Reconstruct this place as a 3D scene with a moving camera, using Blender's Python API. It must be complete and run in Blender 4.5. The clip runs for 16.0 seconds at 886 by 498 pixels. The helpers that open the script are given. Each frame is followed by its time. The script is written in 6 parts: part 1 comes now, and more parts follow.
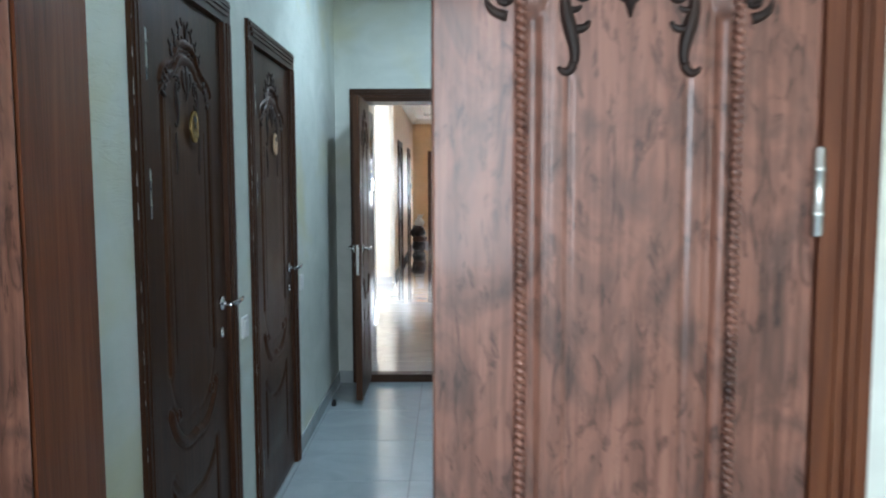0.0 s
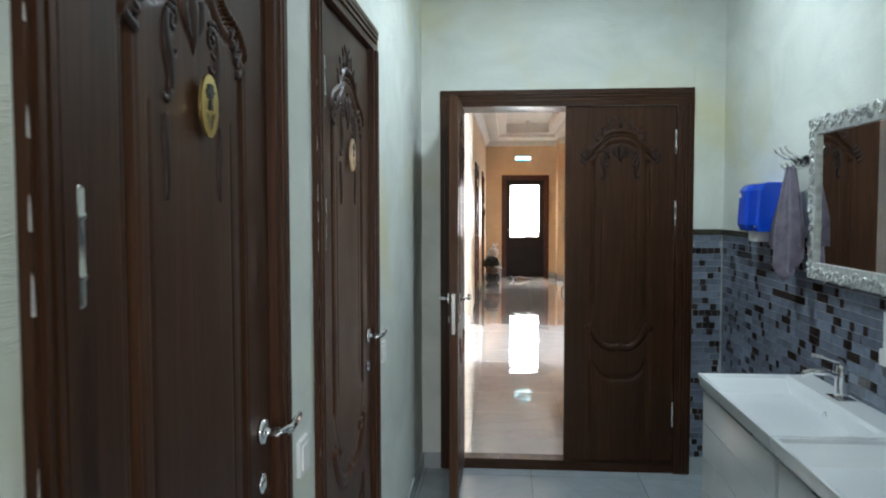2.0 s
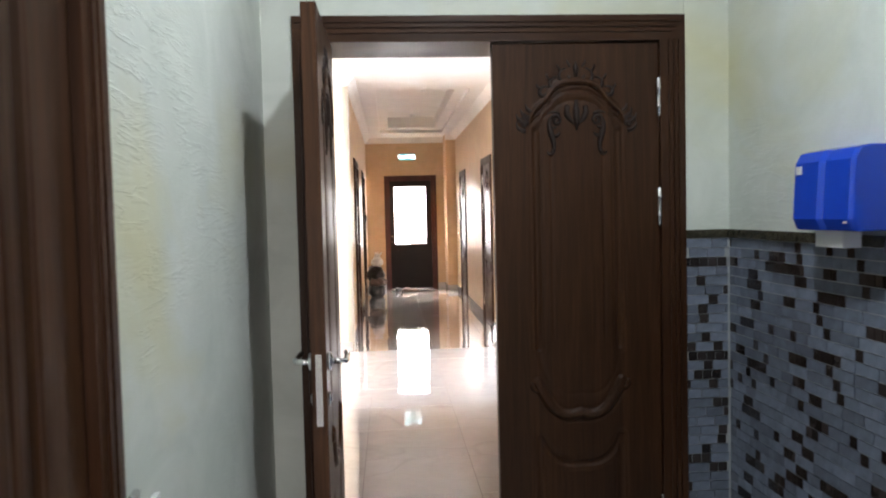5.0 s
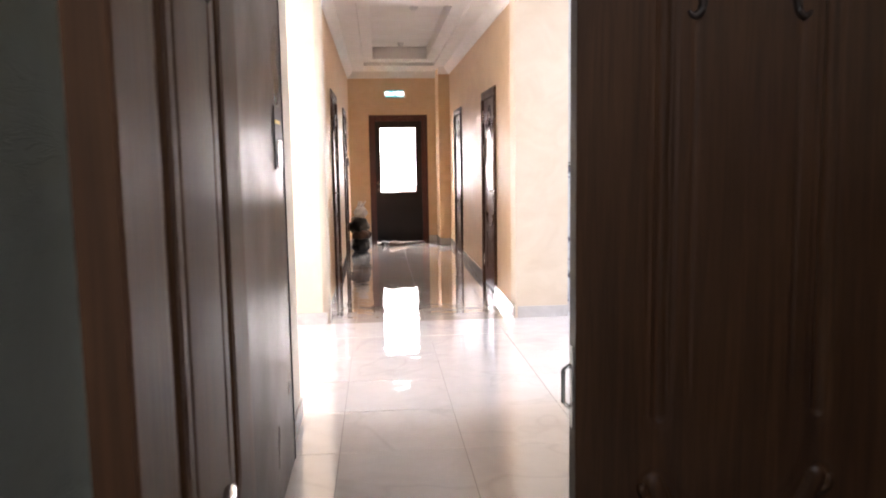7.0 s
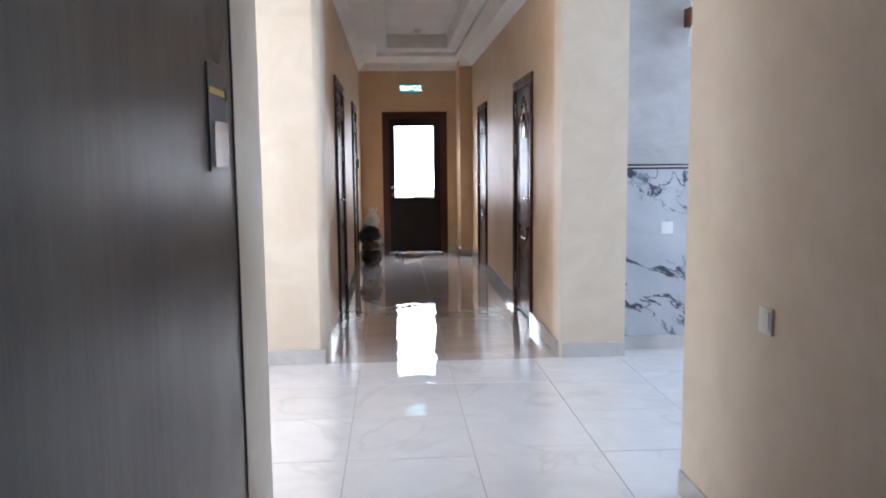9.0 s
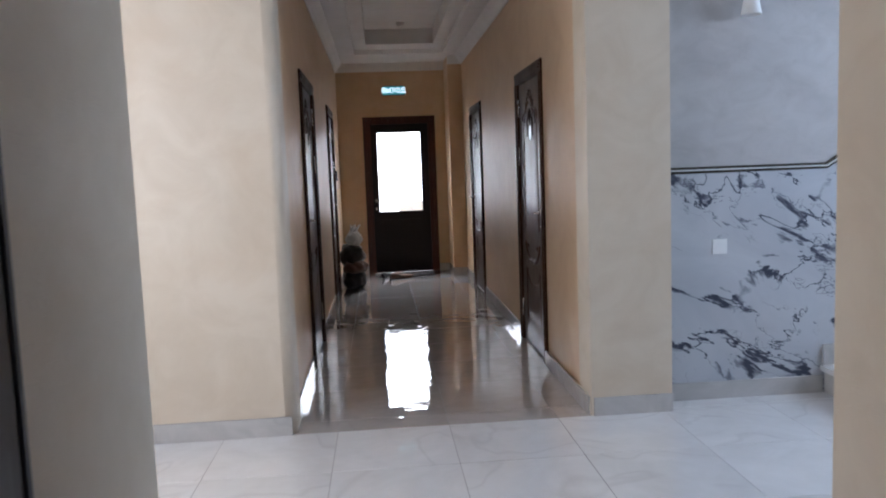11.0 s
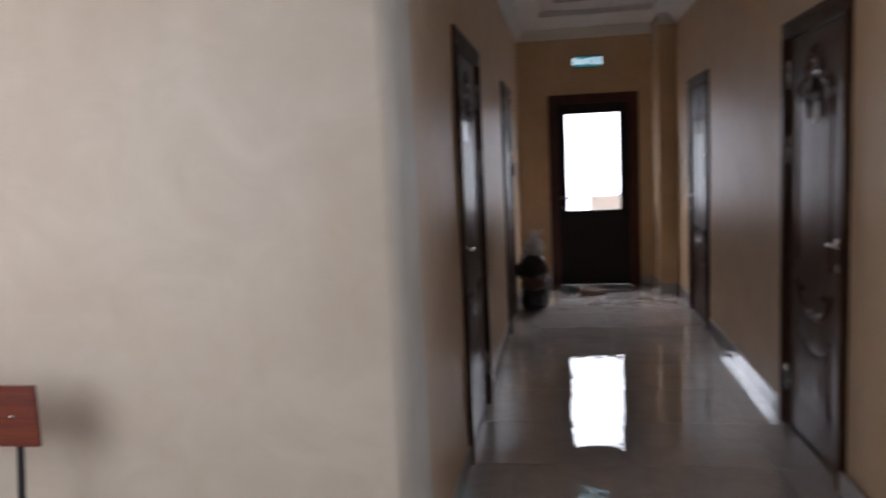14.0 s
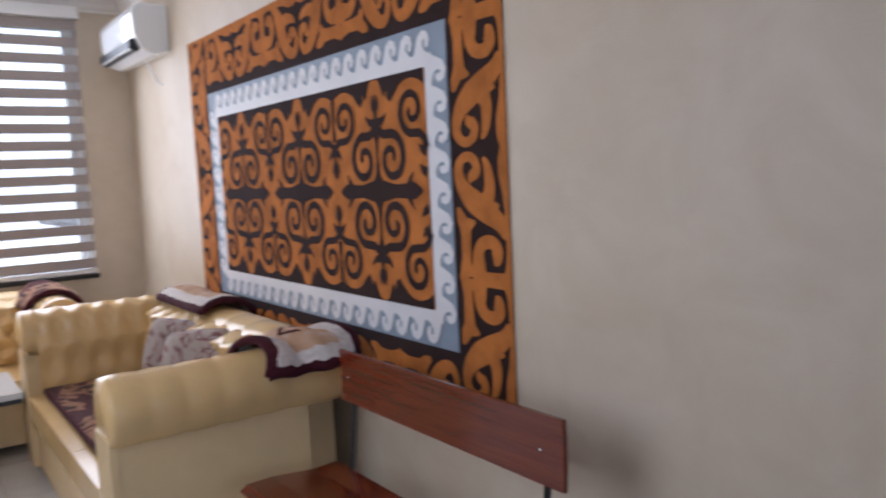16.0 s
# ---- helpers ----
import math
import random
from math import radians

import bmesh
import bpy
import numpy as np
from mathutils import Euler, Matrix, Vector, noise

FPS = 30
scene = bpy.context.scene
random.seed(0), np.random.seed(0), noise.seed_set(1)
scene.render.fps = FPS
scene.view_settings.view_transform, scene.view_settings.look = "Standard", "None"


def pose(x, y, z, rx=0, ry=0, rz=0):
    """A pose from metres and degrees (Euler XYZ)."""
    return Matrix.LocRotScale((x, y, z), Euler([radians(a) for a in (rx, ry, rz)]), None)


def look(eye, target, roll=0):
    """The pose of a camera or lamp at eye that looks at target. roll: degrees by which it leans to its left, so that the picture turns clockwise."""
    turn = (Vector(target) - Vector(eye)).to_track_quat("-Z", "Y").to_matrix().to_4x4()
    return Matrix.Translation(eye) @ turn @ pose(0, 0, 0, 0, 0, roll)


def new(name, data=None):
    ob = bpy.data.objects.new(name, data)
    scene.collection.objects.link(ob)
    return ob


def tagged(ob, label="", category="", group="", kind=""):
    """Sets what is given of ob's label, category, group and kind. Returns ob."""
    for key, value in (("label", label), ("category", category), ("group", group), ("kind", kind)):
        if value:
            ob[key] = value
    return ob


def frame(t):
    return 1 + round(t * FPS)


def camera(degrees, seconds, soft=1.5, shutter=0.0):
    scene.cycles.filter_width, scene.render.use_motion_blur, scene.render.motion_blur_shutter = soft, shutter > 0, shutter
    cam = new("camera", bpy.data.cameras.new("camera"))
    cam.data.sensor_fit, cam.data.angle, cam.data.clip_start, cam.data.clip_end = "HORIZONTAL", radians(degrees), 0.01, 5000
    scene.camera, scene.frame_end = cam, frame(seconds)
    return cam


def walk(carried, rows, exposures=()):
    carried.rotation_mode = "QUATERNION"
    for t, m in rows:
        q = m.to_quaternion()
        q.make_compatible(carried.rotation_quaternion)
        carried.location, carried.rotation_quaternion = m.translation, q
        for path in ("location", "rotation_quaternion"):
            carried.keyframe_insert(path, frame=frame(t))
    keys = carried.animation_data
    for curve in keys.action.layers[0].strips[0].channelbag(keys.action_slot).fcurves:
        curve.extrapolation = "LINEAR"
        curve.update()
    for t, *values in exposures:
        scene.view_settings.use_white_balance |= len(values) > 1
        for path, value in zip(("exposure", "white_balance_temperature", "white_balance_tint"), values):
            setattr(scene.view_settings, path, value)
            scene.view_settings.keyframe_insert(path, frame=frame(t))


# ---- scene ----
cam = camera(60.0, 16.0, soft=2.0, shutter=0.4)
PATH = [
    (0, (0.705, -5.542, 1.467), (0.69, -3.549, 1.293), -0.2),
    (0.5, (0.602, -5.248, 1.464), (0.528, -3.256, 1.301), 0.0),
    (1, (0.536, -4.909, 1.467), (0.394, -2.92, 1.315), -0.1),
    (1.5, (0.444, -4.553, 1.471), (0.278, -2.564, 1.335), 0.1),
    (2, (0.379, -4.3, 1.481), (0.21, -2.31, 1.374), -0.1),
    (2.5, (0.379, -4.047, 1.493), (0.209, -2.056, 1.402), -1.1),
    (3, (0.374, -3.823, 1.501), (0.209, -1.831, 1.45), -1.6),
    (3.5, (0.325, -3.571, 1.471), (0.282, -1.572, 1.432), -1.2),
    (4, (0.284, -3.326, 1.46), (0.365, -1.328, 1.423), -1.0),
    (6.5, (0.379, -1.627, 1.42), (0.549, 0.354, 1.198), -0.8),
    (6.8, (0.35, -1.423, 1.417), (0.524, 0.556, 1.189), -0.1),
    (7, (0.356, -1.282, 1.411), (0.523, 0.697, 1.179), -0.9),
    (7.5, (0.378, -0.967, 1.416), (0.558, 1.011, 1.178), -0.7),
    (8, (0.394, -0.678, 1.418), (0.580, 1.300, 1.188), -0.4),
    (8.5, (0.381, -0.29, 1.415), (0.552, 1.69, 1.185), -0.6),
    (9, (0.381, 0.002, 1.395), (0.51, 1.986, 1.171), -0.6),
    (11.5, (0.426, 1.466, 1.404), (0.622, 3.446, 1.201), -3.2),
    (12, (0.425, 1.791, 1.428), (0.734, 3.754, 1.209), -2.3),
    (12.5, (0.487, 2.083, 1.425), (0.818, 4.043, 1.203), -2.3),
    (13, (0.504, 2.368, 1.443), (0.65, 4.351, 1.23), -3.0),
    (13.5, (0.465, 2.709, 1.458), (0.41, 4.697, 1.245), -1.9),
    (14, (0.398, 2.943, 1.522), (0.082, 4.904, 1.288), -2.6),
    (14.5, (0.381, 3.19, 1.532), (-0.511, 4.965, 1.305), -2.1),
    (15, (0.279, 3.356, 1.51), (-0.892, 4.963, 1.296), -2.3),
    (15.5, (0.18, 3.487, 1.517), (-1.164, 4.954, 1.314), -1.9),
    (16, (0.161, 3.607, 1.526), (-1.447, 4.78, 1.332), -2.7),
]
EXPOSURE = [
    (0.0, 0.70, 5350, 4), (0.5, 1.0, 5300, 2), (1.0, 1.3, 5450, 3), (1.5, 1.05, 5800, 4), (2.0, 1.0, 6000, 8), (2.5, 1.2, 6100, 12), (3.0, 1.3, 6200, 14), (4.0, 1.15, 6400, 14), (6.5, 0.85, 6600, 20), (7.0, 0.75, 6500, 20), (7.5, 0.72, 5550, 14), (8.0, 0.6, 5350, 11), (8.5, 0.3, 5450, 11), (9.0, -0.12, 5500, 11),
    (11.5, -1.15, 5550, 12), (12.0, -1.46, 5500, 12), (12.5, -1.56, 5600, 12), (13.0, -1.63, 5700, 13), (13.5, -1.57, 5700, 14), (14.0, -1.52, 5700, 14), (14.5, -1.62, 5600, 14), (15.0, -1.7, 5600, 15), (15.5, -1.87, 5500, 15), (16.0, -2.1, 5500, 15)]
walk(cam, [(t, look(eye, target, roll)) for t, eye, target, roll in PATH], EXPOSURE)

# ---------------------------------------------------------------- sky and lamps
F = 0.05      # level of the hall floor above the washroom floor
CZ = 2.84     # ceiling
world = bpy.data.worlds.new("sky")
scene.world = world
world.use_nodes = True
sky = world.node_tree.nodes.new("ShaderNodeTexSky")
sky.sky_type, sky.sun_disc = "NISHITA", False
sky.sun_elevation, sky.sun_rotation = radians(40), radians(60)
world.node_tree.links.new(sky.outputs[0], world.node_tree.nodes["Background"].inputs[0])
world.node_tree.nodes["Background"].inputs[1].default_value = 0.1


def area(name, eye, target, w, h, watts, color):
    d = bpy.data.lights.new(name, "AREA")
    d.shape, d.size, d.size_y, d.energy, d.color = "RECTANGLE", w, h, watts, color
    ob = new(name, d)
    ob.matrix_world = look(eye, target)
    return ob


area("washroom_lamp", (0.70, -1.22, 2.80), (0.70, -1.22, 0), 0.10, 0.10, 10.5, (0.86, 0.96, 1.0))
# added fill that brightens the left wall near the entry
area("washroom_fill_near", (0.70, -3.88, 2.80), (0.70, -3.88, 0), 0.10, 0.10, 3.9, (0.86, 0.96, 1.0))
area("window_daylight_lobby", (-5.5, 3.9, 1.85), (0, 3.9, 1.2), 1.7, 1.7, 160, (1.0, 0.98, 0.96))
# added fill for the mural wall, set in an unseen opening behind the camera
area("lobby_fill_near", (-1.75, 2.6, 1.8), (-1.75, 5.0, 1.1), 1.5, 1.4, 82, (1.0, 0.98, 0.96))
area("window_daylight_stairs", (5.9, 3.9, 2.0), (0, 4.0, 0.6), 1.6, 1.7, 200, (0.72, 0.85, 1.0))
area("glass_door_daylight", (0.715, 12.3, 2.65), (0.715, 9.6, 0.2), 1.2, 0.6, 190, (1.0, 0.98, 0.95))
area("window_daylight_entry", (1.0, -8.0, 1.7), (0.75, -4, 1.2), 1.5, 1.6, 60, (1.0, 0.95, 0.9))

# ---------------------------------------------------------------- materials
def node(nt, kind, **vals):
    n = nt.nodes.new(kind)
    for k, v in vals.items():
        if k in n.inputs:
            n.inputs[k].default_value = v
    return n


def base(name, rough=0.5, metal=0.0, color=(0.8, 0.8, 0.8), spec=0.5, coat=0.0):
    m = bpy.data.materials.new(name)
    m.use_nodes = True
    b = m.node_tree.nodes["Principled BSDF"]
    b.inputs["Base Color"].default_value = (*color, 1)
    b.inputs["Roughness"].default_value = rough
    b.inputs["Metallic"].default_value = metal
    b.inputs["Specular IOR Level"].default_value = spec
    b.inputs["Coat Weight"].default_value = coat
    b.inputs["Coat Roughness"].default_value = 0.12
    return m, m.node_tree, b


def coords(nt, scale=(1, 1, 1), kind="Object"):
    tc = nt.nodes.new("ShaderNodeTexCoord")
    mp = nt.nodes.new("ShaderNodeMapping")
    mp.inputs["Scale"].default_value = scale
    nt.links.new(tc.outputs[kind], mp.inputs["Vector"])
    return mp.outputs["Vector"]


def noise_tex(nt, vec, scale, detail=4, rough=0.55, dist=0.0):
    n = node(nt, "ShaderNodeTexNoise", Scale=scale, Detail=detail, Roughness=rough, Distortion=dist)
    nt.links.new(vec, n.inputs["Vector"])
    return n.outputs["Fac"]


def ramp(nt, fac, stops):
    r = nt.nodes.new("ShaderNodeValToRGB")
    els = r.color_ramp.elements
    while len(els) < len(stops):
        els.new(0.5)
    for e, (p, c) in zip(els, stops):
        e.position, e.color = p, (*c, 1)
    nt.links.new(fac, r.inputs["Fac"])
    return r.outputs["Color"]


def mix(nt, fac, a, b, mode="MIX"):
    m = nt.nodes.new("ShaderNodeMix")
    m.data_type, m.blend_type = "RGBA", mode
    for sock, v in ((m.inputs[0], fac), (m.inputs[6], a), (m.inputs[7], b)):
        if isinstance(v, (int, float)):
            sock.default_value = v
        elif isinstance(v, tuple):
            sock.default_value = (*v, 1)
        else:
            nt.links.new(v, sock)
    return m.outputs[2]


def bump(nt, b, height, strength=0.2, dist=0.01):
    n = node(nt, "ShaderNodeBump", Strength=strength, Distance=dist)
    nt.links.new(height, n.inputs["Height"])
    nt.links.new(n.outputs["Normal"], b.inputs["Normal"])


def vary(nt, amount, source="object"):
    """A value round 1 that differs from piece to piece."""
    if source == "object":
        out = nt.nodes.new("ShaderNodeObjectInfo").outputs["Random"]
    else:
        out = nt.nodes.new("ShaderNodeNewGeometry").outputs["Random Per Island"]
    r = nt.nodes.new("ShaderNodeMapRange")
    r.inputs["To Min"].default_value, r.inputs["To Max"].default_value = 1 - amount, 1 + amount
    nt.links.new(out, r.inputs["Value"])
    return r.outputs["Result"]


def scaled(nt, color, value):
    h = nt.nodes.new("ShaderNodeHueSaturation")
    nt.links.new(color, h.inputs["Color"])
    nt.links.new(value, h.inputs["Value"])
    return h.outputs["Color"]


def wood(name, dark, mid, light, axis="z", rough=0.38, coat=0.25, grain=1.0, spec=0.5, streak=0.4):
    m, nt, b = base(name, rough, coat=coat, spec=spec)
    s = {"z": (26, 26, 1.1), "x": (1.1, 26, 26), "y": (26, 1.1, 26)}[axis]
    v = coords(nt, s)
    n1 = noise_tex(nt, v, 1.0, 6, 0.6, 1.2)
    n2 = noise_tex(nt, v, 4.5 * grain, 3, 0.6, 0.4)
    n3 = noise_tex(nt, coords(nt), 1.6, 3)
    c = ramp(nt, n1, [(0.3, dark), (0.52, mid), (0.75, light)])
    c = mix(nt, streak, c, ramp(nt, n2, [(0.36, (0.45, 0.4, 0.38)), (0.56, (1, 1, 1))]), "MULTIPLY")
    c = mix(nt, 0.5, c, ramp(nt, n3, [(0.3, (0.62, 0.6, 0.6)), (0.7, (1.0, 1.0, 1.0))]), "MULTIPLY")
    nt.links.new(c, b.inputs["Base Color"])
    nt.links.new(ramp(nt, n3, [(0.3, (rough * 0.75,) * 3), (0.7, (rough * 1.25,) * 3)]), b.inputs["Roughness"])
    bump(nt, b, n2, 0.16, 0.003)
    return m


def oak(name, dark, mid, light):
    """Stained oak with dark flecks and cloudy patches."""
    m = wood(name, dark, mid, light, rough=0.42, grain=0.7)
    nt = m.node_tree
    b = nt.nodes["Principled BSDF"]
    src = b.inputs["Base Color"].links[0].from_socket
    fl = noise_tex(nt, coords(nt, (30, 30, 8)), 1.0, 4, 0.65, 2.2)
    cl = noise_tex(nt, coords(nt, (5, 5, 3.0)), 1.7, 4, 0.6, 1.0)
    c = mix(nt, 1.0, src, ramp(nt, fl, [(0.34, (0.42, 0.38, 0.38)), (0.46, (1, 1, 1))]), "MULTIPLY")
    c = mix(nt, 1.0, c, ramp(nt, cl, [(0.33, (0.5, 0.52, 0.55)), (0.55, (1.05, 1.0, 0.98))]), "MULTIPLY")
    nt.links.new(c, b.inputs["Base Color"])
    return m


def plaster(name, lo, hi, stain, stain_amount=0.35, rough=0.6, relief=0.35, size=1.0, coat=0.0, stretch=1.5, stroke=(5, 5, 30)):
    m, nt, b = base(name, rough, coat=coat)
    v = coords(nt)
    flat = coords(nt, (1.0 * size, 1.0 * size, stretch * size))
    n1 = noise_tex(nt, flat, 2.2, 5, 0.6, 0.8)
    n2 = noise_tex(nt, flat, 0.9, 4, 0.55, 0.5)
    n3 = noise_tex(nt, coords(nt, stroke), 2.0, 5, 0.65, 0.5)
    n4 = noise_tex(nt, v, 55, 3)
    c = ramp(nt, n1, [(0.3, lo), (0.62, hi)])
    c = mix(nt, ramp(nt, n2, [(0.52, (0, 0, 0)), (0.72, (stain_amount,) * 3)]), c, stain)
    nt.links.new(c, b.inputs["Base Color"])
    ridge = ramp(nt, n3, [(0.44, (0, 0, 0)), (0.50, (1, 1, 1)), (0.53, (0.1, 0.1, 0.1)), (0.62, (0.4, 0.4, 0.4))])
    where = ramp(nt, noise_tex(nt, flat, 1.7, 3, 0.55, 0.6), [(0.47, (0.04,) * 3), (0.66, (1, 1, 1))])
    h = mix(nt, 0.2, mix(nt, 1.0, ridge, where, "MULTIPLY"), n4)
    bump(nt, b, h, relief, 0.006)
    return m


def marble_floor(name, c0, c1, vein, rough=0.06, amount=0.06, vein_amount=0.5, coat=0.0, wavy=0.0):
    m, nt, b = base(name, rough, spec=0.75)
    v = coords(nt)
    oi = nt.nodes.new("ShaderNodeObjectInfo").outputs["Random"]
    off = nt.nodes.new("ShaderNodeVectorMath")
    off.operation = "ADD"
    sc = nt.nodes.new("ShaderNodeMath")
    sc.operation = "MULTIPLY"
    sc.inputs[1].default_value = 37.0
    nt.links.new(oi, sc.inputs[0])
    nt.links.new(v, off.inputs[0])
    nt.links.new(sc.outputs[0], off.inputs[1])
    vv = off.outputs[0]
    n1 = noise_tex(nt, vv, 2.4, 6, 0.6, 1.5)
    n2 = noise_tex(nt, vv, 0.8, 3, 0.5, 1.0)
    c = ramp(nt, n1, [(0.3, c0), (0.65, c1)])
    line = ramp(nt, n2, [(0.485, (0, 0, 0)), (0.5, (vein_amount,) * 3), (0.515, (0, 0, 0))])
    c = mix(nt, line, c, vein)
    nt.links.new(scaled(nt, c, vary(nt, amount)), b.inputs["Base Color"])
    b.inputs["Coat Weight"].default_value = coat
    b.inputs["Coat Roughness"].default_value = 0.012
    n3 = noise_tex(nt, v, 7, 4)
    nt.links.new(ramp(nt, n3, [(0.35, (rough * 0.7,) * 3), (0.7, (rough * 1.7,) * 3)]), b.inputs["Roughness"])
    if wavy:
        h = node(nt, "ShaderNodeBump", Strength=1.0, Distance=wavy)
        nt.links.new(noise_tex(nt, vv, 6.5, 2, 0.45), h.inputs["Height"])
        nt.links.new(h.outputs["Normal"], b.inputs["Normal"])
        nt.links.new(h.outputs["Normal"], b.inputs["Coat Normal"])
    return m


def veined_marble(name):
    """White marble; veins swell from hairlines into smoky dark knots."""
    m, nt, b = base(name, 0.12, spec=0.5)
    rot = nt.nodes.new("ShaderNodeMapping")
    rot.inputs["Rotation"].default_value = (0, radians(-24), 0)
    nt.links.new(coords(nt), rot.inputs["Vector"])
    st = nt.nodes.new("ShaderNodeMapping")
    st.inputs["Scale"].default_value = (1.0, 1.0, 1.75)
    nt.links.new(rot.outputs["Vector"], st.inputs["Vector"])
    v = st.outputs["Vector"]

    def calc(op, a, c, clamp=False):
        q = nt.nodes.new("ShaderNodeMath")
        q.operation, q.use_clamp = op, clamp
        for sock, val in zip(q.inputs, (a, c)):
            if isinstance(val, (int, float)):
                sock.default_value = val
            elif val is not None:
                nt.links.new(val, sock)
        return q.outputs[0]

    def vein(scale, detail, dist, thin, thick, knots):
        n = noise_tex(nt, v, scale, detail, 0.62, dist)
        gap = calc("ABSOLUTE", calc("SUBTRACT", n, 0.5), None)
        width = calc("ADD", calc("MULTIPLY", knots, thick), thin)
        return calc("SUBTRACT", 1.0, calc("DIVIDE", gap, width), True)

    knot = ramp(nt, noise_tex(nt, v, 4.6, 3, 0.6, 0.5), [(0.5, (0, 0, 0)), (0.68, (1, 1, 1))])
    show = ramp(nt, noise_tex(nt, v, 2.3, 2, 0.5, 0.4), [(0.36, (0, 0, 0)), (0.47, (1, 1, 1))])
    show2 = ramp(nt, noise_tex(nt, v, 3.1, 2, 0.5, 0.2), [(0.47, (0, 0, 0)), (0.56, (1, 1, 1))])
    big = calc("MULTIPLY", vein(1.6, 5, 0.6, 0.011, 0.065, knot), show)
    small = calc("MULTIPLY", vein(3.4, 4, 0.4, 0.009, 0.03, knot), show2)
    c = ramp(nt, noise_tex(nt, v, 1.4, 4, 0.6, 1.0), [(0.3, (0.45, 0.465, 0.50)), (0.7, (0.56, 0.57, 0.595))])
    c = mix(nt, ramp(nt, big, [(0.05, (0, 0, 0)), (0.75, (1, 1, 1))]), c, (0.06, 0.065, 0.09))
    c = mix(nt, ramp(nt, small, [(0.1, (0, 0, 0)), (0.9, (0.8,) * 3)]), c, (0.10, 0.105, 0.14))
    nt.links.new(c, b.inputs["Base Color"])
    return m


def simple(name, color, rough=0.5, metal=0.0, spec=0.5, coat=0.0, tex=0.0, scale=8.0, relief=0.0):
    m, nt, b = base(name, rough, metal, color, spec, coat)
    if tex or relief:
        n = noise_tex(nt, coords(nt), scale, 5, 0.6)
        if tex:
            d = tuple(max(0.0, c * (1 - tex)) for c in color)
            u = tuple(min(1.0, c * (1 + tex)) for c in color)
            nt.links.new(ramp(nt, n, [(0.3, d), (0.7, u)]), b.inputs["Base Color"])
        if relief:
            bump(nt, b, n, relief, 0.004)
    return m


def pieces(name, color, amount, rough=0.15, source="object", warm=None):
    m, nt, b = base(name, rough, color=color, spec=0.6)
    n = noise_tex(nt, coords(nt), 24, 4, 0.6)
    d, u = tuple(c * 0.8 for c in color), tuple(min(1, c * 1.2) for c in color)
    c = ramp(nt, n, [(0.3, d), (0.7, u)])
    nt.links.new(scaled(nt, c, vary(nt, amount, source)), b.inputs["Base Color"])
    return m


def fabric(name, color, other, scale=30, relief=0.5):
    m, nt, b = base(name, 0.95, spec=0.2)
    b.inputs["Sheen Weight"].default_value = 0.35
    n = noise_tex(nt, coords(nt), scale, 5, 0.65)
    n2 = noise_tex(nt, coords(nt), scale * 9, 2)
    nt.links.new(ramp(nt, n, [(0.38, color), (0.6, other)]), b.inputs["Base Color"])
    bump(nt, b, n2, relief, 0.004)
    return m


def patterned(name, stops, scale=9, relief=0.6):
    m, nt, b = base(name, 0.95, spec=0.2)
    b.inputs["Sheen Weight"].default_value = 0.12
    n = noise_tex(nt, coords(nt), scale, 2, 0.5, 2.0)
    nt.links.new(ramp(nt, n, stops), b.inputs["Base Color"])
    bump(nt, b, noise_tex(nt, coords(nt), 260, 2), relief, 0.005)
    return m


def glow(name, color, strength):
    m = bpy.data.materials.new(name)
    m.use_nodes = True
    nt = m.node_tree
    nt.nodes.clear()
    e = node(nt, "ShaderNodeEmission", Strength=strength)
    e.inputs["Color"].default_value = (*color, 1)
    o = nt.nodes.new("ShaderNodeOutputMaterial")
    nt.links.new(e.outputs[0], o.inputs["Surface"])
    return m


def pane(name):
    m, nt, b = base(name, 0.0)
    b.inputs["Transmission Weight"].default_value = 1.0
    b.inputs["IOR"].default_value = 1.45
    return m


WOOD = wood("stained_wood", (0.036, 0.0145, 0.0065), (0.057, 0.0228, 0.0095), (0.083, 0.0345, 0.0145), rough=0.42, coat=0.03, spec=0.2)
WOOD_GLOSS = wood("varnished_corridor_wood", (0.036, 0.0145, 0.0065), (0.062, 0.0228, 0.0095), (0.09, 0.0345, 0.0145), rough=0.36, coat=0.04, spec=0.3)
WOOD_ENTRY = oak("stained_oak", (0.15, 0.066, 0.044), (0.28, 0.132, 0.09), (0.36, 0.185, 0.135))
WOOD_H = wood("stained_wood_rail", (0.036, 0.0145, 0.0065), (0.057, 0.0228, 0.0095), (0.083, 0.0345, 0.0145), "x", 0.42, 0.03, spec=0.2)
WOOD_EDGE = wood("raw_edge_wood", (0.10, 0.032, 0.012), (0.16, 0.053, 0.020), (0.21, 0.08, 0.034), rough=0.42, coat=0.05, spec=0.3)
LEAF_EDGE = wood("leaf_edge_wood", (0.045, 0.017, 0.006), (0.08, 0.031, 0.011), (0.115, 0.048, 0.018), rough=0.45, coat=0.03, spec=0.25)
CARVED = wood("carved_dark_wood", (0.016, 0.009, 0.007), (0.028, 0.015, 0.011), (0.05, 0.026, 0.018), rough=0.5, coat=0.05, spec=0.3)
VENEER = wood("dark_flush_veneer", (0.031, 0.024, 0.021), (0.049, 0.037, 0.034), (0.073, 0.057, 0.052), rough=0.34, coat=0.2, grain=2.2, spec=0.35)
BENCH = wood("red_brown_veneer", (0.11, 0.013, 0.005), (0.18, 0.026, 0.009), (0.25, 0.046, 0.016), "x", 0.22, 0.6)
